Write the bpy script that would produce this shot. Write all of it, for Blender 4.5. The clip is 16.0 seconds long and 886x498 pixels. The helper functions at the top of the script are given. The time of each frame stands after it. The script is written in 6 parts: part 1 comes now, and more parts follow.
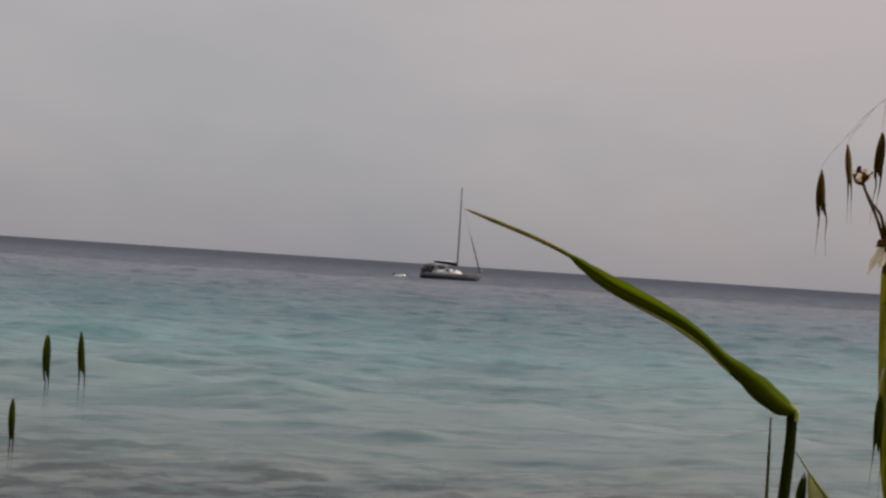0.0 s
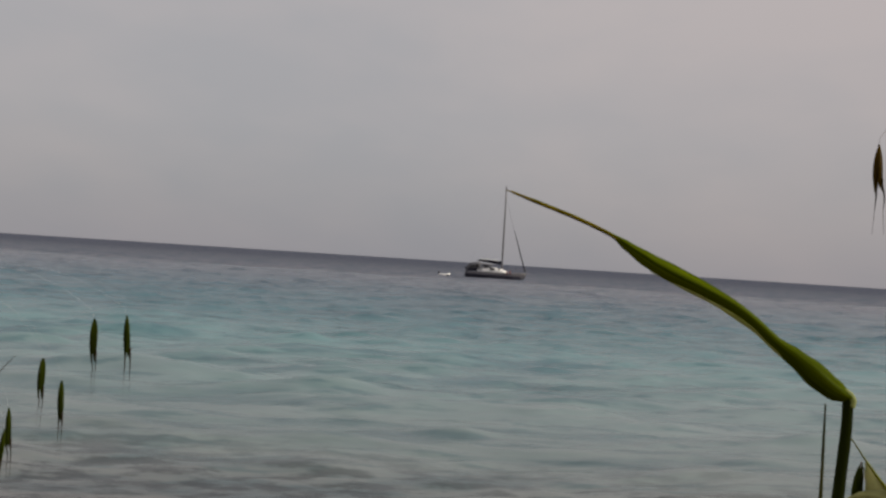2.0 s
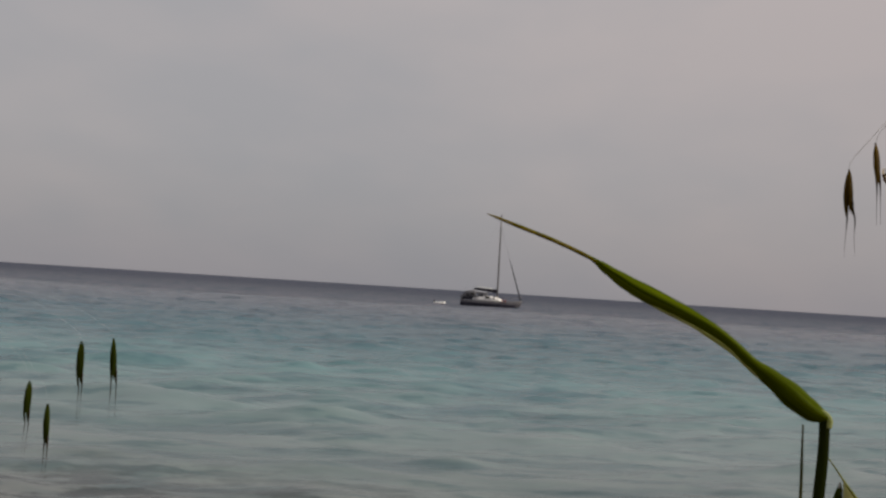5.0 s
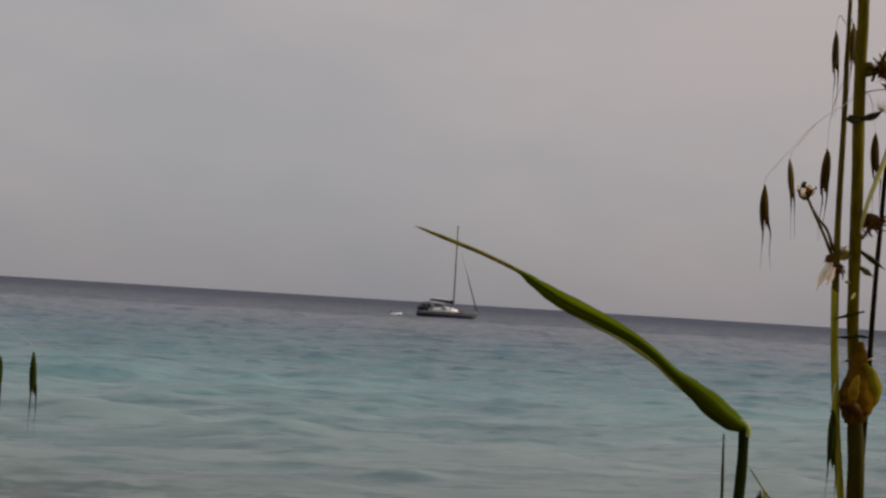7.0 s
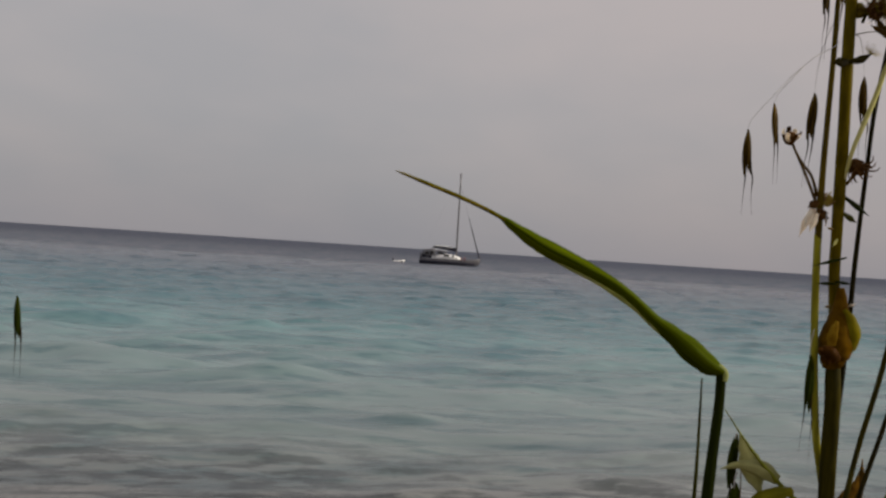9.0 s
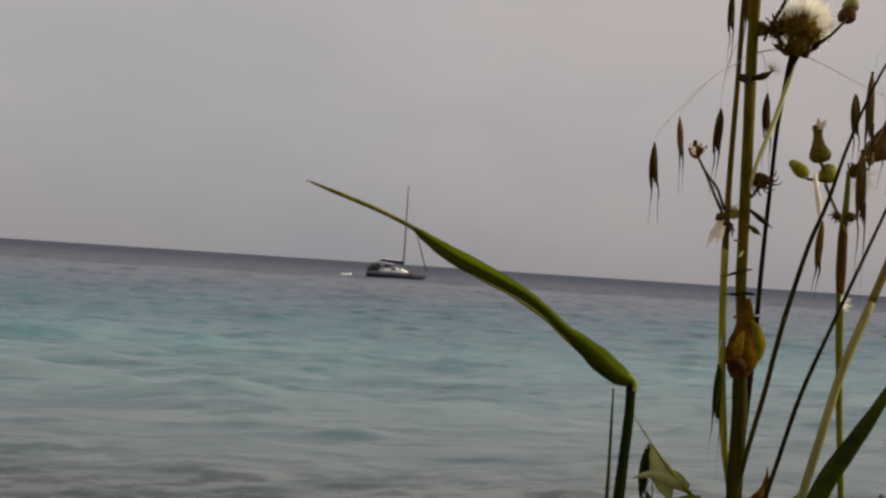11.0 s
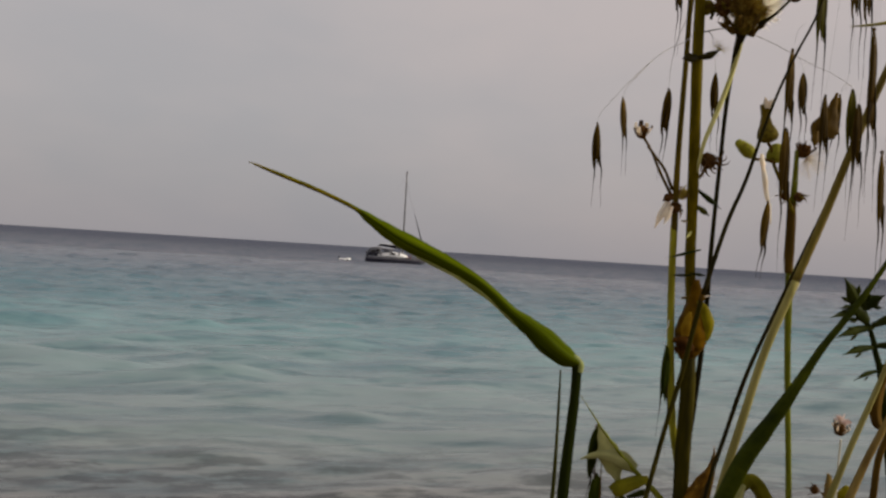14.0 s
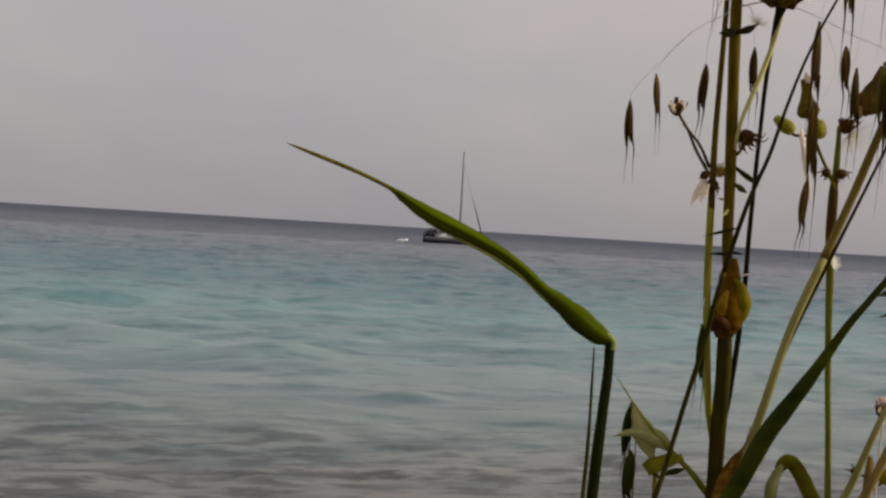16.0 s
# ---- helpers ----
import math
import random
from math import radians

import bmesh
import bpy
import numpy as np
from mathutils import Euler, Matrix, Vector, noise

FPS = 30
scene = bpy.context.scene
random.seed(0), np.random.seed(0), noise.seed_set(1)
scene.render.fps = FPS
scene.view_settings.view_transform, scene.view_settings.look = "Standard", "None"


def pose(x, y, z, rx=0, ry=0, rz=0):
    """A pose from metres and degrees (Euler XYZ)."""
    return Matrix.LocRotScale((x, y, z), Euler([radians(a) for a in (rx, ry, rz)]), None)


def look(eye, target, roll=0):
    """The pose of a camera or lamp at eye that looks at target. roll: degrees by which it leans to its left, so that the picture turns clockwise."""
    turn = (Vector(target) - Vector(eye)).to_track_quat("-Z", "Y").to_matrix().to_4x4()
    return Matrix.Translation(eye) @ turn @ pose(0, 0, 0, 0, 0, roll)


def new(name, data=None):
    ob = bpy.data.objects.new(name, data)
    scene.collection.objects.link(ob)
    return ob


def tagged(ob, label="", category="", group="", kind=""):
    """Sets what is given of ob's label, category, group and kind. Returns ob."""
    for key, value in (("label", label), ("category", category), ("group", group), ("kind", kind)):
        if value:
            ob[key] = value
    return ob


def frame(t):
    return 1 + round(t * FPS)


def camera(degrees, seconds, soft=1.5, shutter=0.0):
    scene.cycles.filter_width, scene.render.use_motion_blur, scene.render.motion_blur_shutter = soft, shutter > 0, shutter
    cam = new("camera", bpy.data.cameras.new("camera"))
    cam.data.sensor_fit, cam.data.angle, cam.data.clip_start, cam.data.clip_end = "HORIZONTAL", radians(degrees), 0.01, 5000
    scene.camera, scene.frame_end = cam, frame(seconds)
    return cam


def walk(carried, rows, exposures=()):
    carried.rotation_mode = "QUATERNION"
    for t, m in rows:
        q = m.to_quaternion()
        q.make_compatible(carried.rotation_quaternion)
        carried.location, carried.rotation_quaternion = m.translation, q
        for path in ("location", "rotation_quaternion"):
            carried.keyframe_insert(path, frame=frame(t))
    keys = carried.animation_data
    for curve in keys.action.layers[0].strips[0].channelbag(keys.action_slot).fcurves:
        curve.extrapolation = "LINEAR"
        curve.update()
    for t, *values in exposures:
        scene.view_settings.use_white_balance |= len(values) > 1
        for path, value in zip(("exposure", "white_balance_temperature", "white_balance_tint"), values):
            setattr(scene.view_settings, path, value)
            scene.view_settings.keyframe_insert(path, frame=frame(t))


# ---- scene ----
# ------------------------------------------------------------- camera
cam = camera(58.9, 16.0, soft=2.6)
# seconds, x, y, z, pitch, roll, yaw
PATH = [
    (0, -0.0386, -0.0004, 2.5102, 1.14, 3.83, 0.37),
    (0.5, -0.0350, 0.0003, 2.5091, 1.97, 3.78, 1.26),
    (1, -0.0410, 0.0001, 2.5039, 3.34, 3.70, 2.64),
    (1.5, -0.0434, -0.0001, 2.5029, 1.54, 3.55, 3.52),
    (2, -0.0360, 0.0051, 2.5013, 0.84, 3.63, 3.61),
    (2.5, -0.0338, 0.0047, 2.5004, 0.81, 3.60, 3.89),
    (3, -0.0289, 0.0039, 2.5006, 1.43, 3.61, 4.48),
    (3.2, -0.0233, 0.0020, 2.4988, 1.79, 3.64, 4.15),
    (5.3, -0.0288, -0.0031, 2.4987, 3.50, 3.58, 3.05),
    (5.5, -0.0283, -0.0040, 2.4980, 3.95, 3.51, 2.21),
    (6, -0.0247, -0.0023, 2.4975, 4.16, 3.50, 0.08),
    (6.5, -0.0196, -0.0017, 2.4988, 4.20, 3.51, -0.63),
    (7, -0.0131, -0.0019, 2.5003, 3.92, 3.57, 0.28),
    (7.5, -0.0067, -0.0039, 2.5007, 3.70, 3.54, 2.16),
    (8, -0.0038, -0.0018, 2.5008, 1.94, 3.67, 1.61),
    (8.5, 0.0001, -0.0015, 2.5005, 0.30, 3.66, 1.15),
    (9, -0.0009, -0.0001, 2.4998, 0.08, 3.73, 0.25),
    (9.5, 0.0032, 0.0007, 2.4990, 1.00, 3.77, -1.46),
    (10, 0.0094, 0.0011, 2.4985, 0.74, 3.79, -2.95),
    (10.2, 0.0106, 0.0021, 2.4998, 0.96, 3.80, -3.69),
    (12.3, 0.0320, 0.0027, 2.4990, 1.40, 3.82, -3.21),
    (12.5, 0.0333, 0.0037, 2.4981, 1.30, 3.80, -3.80),
    (13, 0.0360, 0.0038, 2.4990, 1.39, 3.69, -3.71),
    (13.5, 0.0418, 0.0033, 2.4999, 0.02, 3.61, -4.32),
    (14, 0.0470, 0.0021, 2.5001, 0.18, 3.57, -3.66),
    (14.5, 0.0499, -0.0021, 2.5012, -0.51, 3.43, 0.29),
    (15, 0.0543, -0.0034, 2.5000, -0.33, 3.39, -0.42),
    (15.5, 0.0569, -0.0036, 2.5000, -0.83, 3.48, -0.49),
    (16, 0.0597, -0.0044, 2.4996, -1.47, 3.50, 0.42),
]
walk(cam, [(t, pose(x, y, z, 90 + pitch, 0, yaw) @ pose(0, 0, 0, 0, 0, roll)) for t, x, y, z, pitch, roll, yaw in PATH],
     exposures=[(0, 0.02, 6400, 9.5), (2, -0.01, 6400, 9), (6, -0.12, 6430, 9.5), (7.5, -0.12, 6430, 9.5), (9.5, -0.02, 6450, 9.5), (12.5, 0.0, 6500, 10), (14.5, 0.08, 6520, 10), (16, 0.08, 6550, 10)])

# ------------------------------------------------------------- sky and sun
SUN_ELEVATION, SUN_AZIMUTH = radians(26), radians(98)      # azimuth from +y towards +x


def build_world():
    w = bpy.data.worlds.new("overcast_sky")
    w.use_nodes = True
    nt = w.node_tree
    nt.nodes.clear()
    N, L = nt.nodes.new, nt.links.new
    out, bg = N("ShaderNodeOutputWorld"), N("ShaderNodeBackground")
    sky = N("ShaderNodeTexSky")
    sky.sky_type, sky.sun_disc = "NISHITA", False
    sky.sun_elevation, sky.sun_rotation = SUN_ELEVATION, SUN_AZIMUTH
    sky.air_density, sky.dust_density = 1.5, 4.0
    dim = N("ShaderNodeVectorMath")
    dim.operation = "SCALE"
    dim.inputs["Scale"].default_value = 0.06
    L(sky.outputs["Color"], dim.inputs[0])
    coord = N("ShaderNodeTexCoord")
    split = N("ShaderNodeSeparateXYZ")
    L(coord.outputs["Generated"], split.inputs[0])
    # cloud deck: darker and bluer at the horizon, brighter overhead
    deck = N("ShaderNodeValToRGB")
    e = deck.color_ramp.elements
    e[0].position, e[0].color = 0.0, (0.304, 0.296, 0.310, 1)
    e[1].position, e[1].color = 1.0, (0.649, 0.620, 0.606, 1)
    for p, c in ((0.06, (0.343, 0.330, 0.340, 1)), (0.16, (0.395, 0.376, 0.381, 1)), (0.34, (0.441, 0.415, 0.415, 1))):
        k = deck.color_ramp.elements.new(p)
        k.color = c
    L(split.outputs["Z"], deck.inputs[0])
    # broad soft clouds
    stretch = N("ShaderNodeMapping")
    stretch.inputs["Scale"].default_value = (1.0, 1.0, 2.2)
    stretch.inputs["Location"].default_value = (0.35, 0.1, 0.62)
    L(coord.outputs["Generated"], stretch.inputs[0])
    big, small = N("ShaderNodeTexNoise"), N("ShaderNodeTexNoise")
    for n, s, d in ((big, 2.6, 4.0), (small, 7.5, 5.0)):
        n.inputs["Scale"].default_value, n.inputs["Detail"].default_value = s, d
        n.inputs["Roughness"].default_value = 0.45
        L(stretch.outputs[0], n.inputs["Vector"])
    add = N("ShaderNodeMath")
    add.operation = "MULTIPLY_ADD"
    add.inputs[1].default_value = 0.35
    L(small.outputs["Fac"], add.inputs[0])
    L(big.outputs["Fac"], add.inputs[2])
    puff = N("ShaderNodeValToRGB")
    e = puff.color_ramp.elements
    e[0].position, e[0].color = 0.48, (0.93, 0.945, 0.965, 1)
    e[1].position, e[1].color = 0.86, (1.09, 1.045, 1.03, 1)
    L(add.outputs[0], puff.inputs[0])
    clouds = N("ShaderNodeMix")
    clouds.data_type, clouds.blend_type = "RGBA", "MULTIPLY"
    clouds.inputs[0].default_value = 1.0
    L(deck.outputs[0], clouds.inputs[6])
    L(puff.outputs[0], clouds.inputs[7])
    # the deck glows a little warmer on the sun's side
    glow = N("ShaderNodeValToRGB")
    e = glow.color_ramp.elements
    e[0].position, e[0].color = 0.0, (1.0, 1.0, 1.0, 1)
    e[1].position, e[1].color = 0.6, (1.035, 1.0, 0.988, 1)
    L(split.outputs["X"], glow.inputs[0])
    tinted = N("ShaderNodeMix")
    tinted.data_type, tinted.blend_type = "RGBA", "MULTIPLY"
    tinted.inputs[0].default_value = 1.0
    L(clouds.outputs[2], tinted.inputs[6])
    L(glow.outputs[0], tinted.inputs[7])
    mix = N("ShaderNodeMix")
    mix.data_type = "RGBA"
    mix.inputs[0].default_value = 0.9
    L(dim.outputs[0], mix.inputs[6])
    L(tinted.outputs[2], mix.inputs[7])
    L(mix.outputs[2], bg.inputs["Color"])
    bg.inputs["Strength"].default_value = 1.08
    L(bg.outputs[0], out.inputs[0])
    scene.world = w


build_world()
lamp = bpy.data.lights.new("sun", "SUN")
lamp.energy, lamp.angle, lamp.color = 3.8, radians(10), (1.0, 0.89, 0.72)
sun = new("sun", lamp)
way = Vector((math.cos(SUN_ELEVATION) * math.sin(SUN_AZIMUTH), math.cos(SUN_ELEVATION) * math.cos(SUN_AZIMUTH), math.sin(SUN_ELEVATION)))
sun.matrix_world = look(way * 50, (0, 0, 0))


# ------------------------------------------------------------- materials
def material(name, colour, second=None, scale=40.0, rough=0.6, metal=0.0, bump=0.0, spots=None, spot_scale=200.0,
             through_light=0.0, stretch=(1, 1, 1), vary=0.12, spec=0.02, coords="Object"):
    """Principled material, its colour moved between two tones at two scales, with fine relief."""
    m = bpy.data.materials.new(name)
    m.use_nodes = True
    nt = m.node_tree
    N, L = nt.nodes.new, nt.links.new
    b = nt.nodes["Principled BSDF"]
    out = nt.nodes["Material Output"]
    second = second or tuple(c * 0.6 for c in colour)
    co, mp = N("ShaderNodeTexCoord"), N("ShaderNodeMapping")
    mp.inputs["Scale"].default_value = stretch
    L(co.outputs[coords], mp.inputs[0])
    n1, n2 = N("ShaderNodeTexNoise"), N("ShaderNodeTexNoise")
    n1.inputs["Scale"].default_value, n1.inputs["Detail"].default_value = scale, 3.0
    n2.inputs["Scale"].default_value, n2.inputs["Detail"].default_value = spot_scale, 4.0
    L(mp.outputs[0], n1.inputs["Vector"])
    L(mp.outputs[0], n2.inputs["Vector"])
    ramp = N("ShaderNodeValToRGB")
    e = ramp.color_ramp.elements
    e[0].position, e[0].color = 0.35, (*second, 1)
    e[1].position, e[1].color = 0.65, (*colour, 1)
    L(n1.outputs["Fac"], ramp.inputs[0])
    r2 = N("ShaderNodeValToRGB")
    e = r2.color_ramp.elements
    if spots:
        e[0].position, e[0].color = 0.56, (0, 0, 0, 1)
        e[1].position, e[1].color = 0.70, (1, 1, 1, 1)
    else:
        e[0].position, e[0].color = 0.3, (0, 0, 0, 1)
        e[1].position, e[1].color = 0.7, (0.45, 0.45, 0.45, 1)
    L(n2.outputs["Fac"], r2.inputs[0])
    mx = N("ShaderNodeMix")
    mx.data_type = "RGBA"
    L(r2.outputs[0], mx.inputs[0])
    L(ramp.outputs[0], mx.inputs[6])
    mx.inputs[7].default_value = (*(spots or second), 1)
    info, hsv, rng = N("ShaderNodeObjectInfo"), N("ShaderNodeHueSaturation"), N("ShaderNodeMapRange")
    rng.inputs["To Min"].default_value, rng.inputs["To Max"].default_value = 1 - vary, 1 + vary
    L(info.outputs["Random"], rng.inputs["Value"])
    L(rng.outputs[0], hsv.inputs["Value"])
    L(mx.outputs[2], hsv.inputs["Color"])
    L(hsv.outputs[0], b.inputs["Base Color"])
    b.inputs["Roughness"].default_value, b.inputs["Metallic"].default_value = rough, metal
    b.inputs["Specular IOR Level"].default_value = spec
    if bump:
        bp = N("ShaderNodeBump")
        bp.inputs["Strength"].default_value, bp.inputs["Distance"].default_value = 0.6, bump
        L(n2.outputs["Fac"], bp.inputs["Height"])
        L(bp.outputs[0], b.inputs["Normal"])
    if through_light:
        tr, ms = N("ShaderNodeBsdfTranslucent"), N("ShaderNodeMixShader")
        ms.inputs[0].default_value = through_light
        L(hsv.outputs[0], tr.inputs["Color"])
        L(b.outputs[0], ms.inputs[1])
        L(tr.outputs[0], ms.inputs[2])
        L(ms.outputs[0], out.inputs["Surface"])
    return m


LENGTHWISE = (1, 1, 0.12)
VEINS = (1, 0.35, 1)
LEAF_TOP = material("leaf_upper_side", (0.112, 0.150, 0.0006), (0.019, 0.028, 0.0006), 4.0, 0.5, spot_scale=26, bump=0.0002, through_light=0.12, spec=0.008, stretch=VEINS, coords="UV")
LEAF_HALO = material("leaf_halo", (0.62, 0.66, 0.24), (0.42, 0.46, 0.12), 80, 0.5, through_light=0.6)
LIGULE = material("ligule", (0.40, 0.43, 0.18), (0.24, 0.29, 0.08), 200, 0.5, through_light=0.4)
DARK_STEM = material("dark_green_stem", (0.017, 0.024, 0.002), (0.008, 0.012, 0.002), 280, 0.5, stretch=LENGTHWISE, spot_scale=1100, bump=0.0003)
STEM = material("olive_stem", (0.158, 0.122, 0.005), (0.072, 0.056, 0.003), 240, 0.5, stretch=LENGTHWISE, spot_scale=1100, bump=0.0004)
STEM_LIGHT = material("pale_green_stem", (0.27, 0.261, 0.0234), (0.153, 0.144, 0.0126), 240, 0.5, stretch=LENGTHWISE, spot_scale=880, bump=0.0003)
STEM_GREEN = material("green_stem", (0.165, 0.180, 0.016), (0.080, 0.090, 0.008), 240, 0.5, stretch=LENGTHWISE, spot_scale=880, bump=0.0003)
STEM_BROWN = material("brown_stem", (0.100, 0.058, 0.009), (0.042, 0.025, 0.005), 320, 0.6, stretch=LENGTHWISE, spot_scale=1100, bump=0.0004)
STEM_THIN = material("thin_dark_stem", (0.027, 0.022, 0.005), (0.011, 0.009, 0.003), 320, 0.6, stretch=LENGTHWISE, spot_scale=1100, bump=0.0002)
CULM_PALE = material("pale_olive_culm", (0.27, 0.245, 0.085), (0.165, 0.15, 0.045), 160, 0.5, stretch=LENGTHWISE, spot_scale=660, bump=0.0004)
CULM_BROWN = material("brownish_culm", (0.130, 0.092, 0.010), (0.062, 0.045, 0.006), 200, 0.5, stretch=LENGTHWISE, spot_scale=880, bump=0.0004)
STALK_PALE = material("pale_flower_stalk", (0.46, 0.45, 0.15), (0.36, 0.36, 0.10), 240, 0.5, stretch=LENGTHWISE, spot_scale=880, bump=0.0003)
STALK_CREAM = material("cream_green_stalk", (0.60, 0.58, 0.25), (0.46, 0.45, 0.16), 240, 0.5, stretch=LENGTHWISE, spot_scale=880, bump=0.0003)
STEM_OLIVE = material("dull_olive_stem", (0.074, 0.074, 0.014), (0.032, 0.034, 0.006), 260, 0.5, stretch=LENGTHWISE, spot_scale=900, bump=0.0003)
CULM_MID = material("olive_brown_culm", (0.205, 0.165, 0.040), (0.105, 0.080, 0.016), 180, 0.5, stretch=LENGTHWISE, spot_scale=760, bump=0.0004)
STALK_WHITE = material("whitish_stalk", (0.58, 0.57, 0.50), (0.44, 0.43, 0.36), 240, 0.6, stretch=LENGTHWISE, spot_scale=880)
STEM_LOW = material("brown_olive_stem", (0.045, 0.038, 0.003), (0.016, 0.014, 0.002), 240, 0.5, stretch=LENGTHWISE, spot_scale=1100, bump=0.0004)
YELLOW_LEAF = material("yellow_green_leaf", (0.19, 0.175, 0.010), (0.090, 0.086, 0.006), 70, 0.5, spot_scale=260, bump=0.0004, through_light=0.35)
STRAW = material("dry_straw", (0.23, 0.165, 0.050), (0.13, 0.085, 0.026), 320, 0.6, stretch=LENGTHWISE, bump=0.0003)
DARK_LEAF = material("dark_thistle_leaf", (0.036, 0.044, 0.007), (0.013, 0.018, 0.003), 90, 0.5, spot_scale=600, bump=0.0004, through_light=0.08)
BROAD = material("broad_leaf", (0.064, 0.078, 0.004), (0.013, 0.020, 0.002), 62, 0.45, spot_scale=836, bump=0.0004, through_light=0.18)
SPIKE_GREEN = material("green_glume", (0.046, 0.062, 0.003), (0.008, 0.013, 0.002), 14, 0.5, stretch=(1, 1, 0.10), spot_scale=45, through_light=0.14, vary=0.2)
SPIKE_BROWN = material("brown_glume", (0.115, 0.068, 0.008), (0.018, 0.011, 0.002), 14, 0.55, stretch=(1, 1, 0.10), spot_scale=45, through_light=0.08, vary=0.3)
SPIKE_OLIVE = material("olive_glume", (0.150, 0.140, 0.014), (0.030, 0.024, 0.004), 14, 0.5, stretch=(1, 1, 0.10), spot_scale=45, through_light=0.14, vary=0.2)
AWN = material("awn", (0.035, 0.024, 0.010), (0.016, 0.012, 0.006), 300, 0.6)
HAIR = material("pedicel", (0.50, 0.49, 0.50), (0.38, 0.38, 0.39), 300, 0.6)
GOLD = material("golden_leaf_base", (0.205, 0.105, 0.004), (0.080, 0.042, 0.002), 110, 0.45, spot_scale=352, bump=0.0005, through_light=0.35)
# GOLD made brighter: the highlight on the fold is in the colour
GOLD_LIT = material("golden_fold", (0.36, 0.235, 0.020), (0.20, 0.115, 0.008), 150, 0.45, spot_scale=352, bump=0.0004, through_light=0.45)
GOLD_GREEN = material("yellow_green_leaf_base", (0.28, 0.245, 0.008), (0.18, 0.150, 0.006), 110, 0.45, spot_scale=352, bump=0.0004, through_light=0.4)
RUST = material("rusty_leaf", (0.21, 0.105, 0.012), (0.080, 0.040, 0.006), 180, 0.5, spots=(0.38, 0.22, 0.04), spot_scale=286, bump=0.0006, through_light=0.25)
RUST_DARK = material("withered_lobe", (0.080, 0.032, 0.005), (0.034, 0.015, 0.003), 140, 0.5, spot_scale=420, bump=0.0005, through_light=0.25)
WILTED = material("wilted_leaf", (0.42, 0.42, 0.19), (0.28, 0.29, 0.11), 70, 0.55, spot_scale=200, bump=0.0005, through_light=0.4)
BUD_PALE = material("pale_bud", (0.37, 0.37, 0.045), (0.22, 0.215, 0.022), 160, 0.5, spots=(0.14, 0.11, 0.02), spot_scale=420, bump=0.0004, through_light=0.3)
BUD = material("bud_green", (0.155, 0.125, 0.014), (0.060, 0.043, 0.006), 480, 0.5, spots=(0.10, 0.055, 0.015), spot_scale=660, bump=0.0004, through_light=0.12)
HEAD_BROWN = material("dry_flower_head", (0.12, 0.058, 0.016), (0.042, 0.021, 0.008), 780, 0.65, bump=0.0005)
PETAL_DRY = material("dry_petal", (0.95, 0.93, 0.87), (0.86, 0.76, 0.62), 180, 0.6, through_light=0.45)
FLORET = material("tan_floret", (0.42, 0.30, 0.16), (0.22, 0.13, 0.06), 260, 0.6, bump=0.0003, through_light=0.25)
PAPPUS = material("white_down", (0.96, 0.95, 0.92), (0.93, 0.91, 0.84), 120, 0.7, through_light=0.55)
DOWN_YELLOW = material("yellow_down", (0.55, 0.45, 0.13), (0.34, 0.26, 0.05), 160, 0.7, through_light=0.4)
DOWN_BROWN = material("golden_brown_floret", (0.38, 0.26, 0.055), (0.17, 0.105, 0.020), 220, 0.7, through_light=0.3)
PINK = material("pink_petal", (0.86, 0.78, 0.74), (0.60, 0.45, 0.40), 220, 0.6, through_light=0.3)
GELCOAT = material("white_gelcoat", (0.78, 0.78, 0.77), (0.70, 0.70, 0.70), 0.8, 0.3, spot_scale=6, vary=0.02, spec=0.5)
HULL_GREY = material("grey_hull_paint", (0.092, 0.090, 0.105), (0.066, 0.065, 0.077), 0.7, 0.4, spot_scale=5, vary=0.02, spec=0.3)
ANTIFOUL = material("dark_waterline_paint", (0.035, 0.035, 0.05), (0.02, 0.02, 0.03), 1.5, 0.6, spot_scale=8, vary=0.02)
CANVAS = material("dark_canvas", (0.022, 0.022, 0.032), (0.012, 0.012, 0.018), 1.2, 0.8, spot_scale=9, vary=0.05)
CANVAS_GREY = material("grey_canvas", (0.15, 0.15, 0.165), (0.10, 0.10, 0.112), 1.2, 0.8, spot_scale=9, vary=0.05)
SPAR = material("grey_spar", (0.16, 0.155, 0.165), (0.11, 0.11, 0.12), 1.0, 0.4, metal=0.3, spot_scale=8, vary=0.05, spec=0.5)
SMOKED = material("smoked_window", (0.015, 0.016, 0.02), (0.01, 0.01, 0.012), 1.0, 0.08, spot_scale=8, vary=0.02, spec=0.5)
STEEL = material("stainless_rail", (0.5, 0.5, 0.5), (0.4, 0.4, 0.4), 3.0, 0.25, metal=1.0, vary=0.03)
RED = material("faded_red_fender", (0.24, 0.10, 0.09), (0.18, 0.07, 0.065), 2.0, 0.5, vary=0.05)
RUBBER = material("pale_inflatable_tube", (0.72, 0.72, 0.72), (0.62, 0.62, 0.63), 2.0, 0.5, vary=0.03)


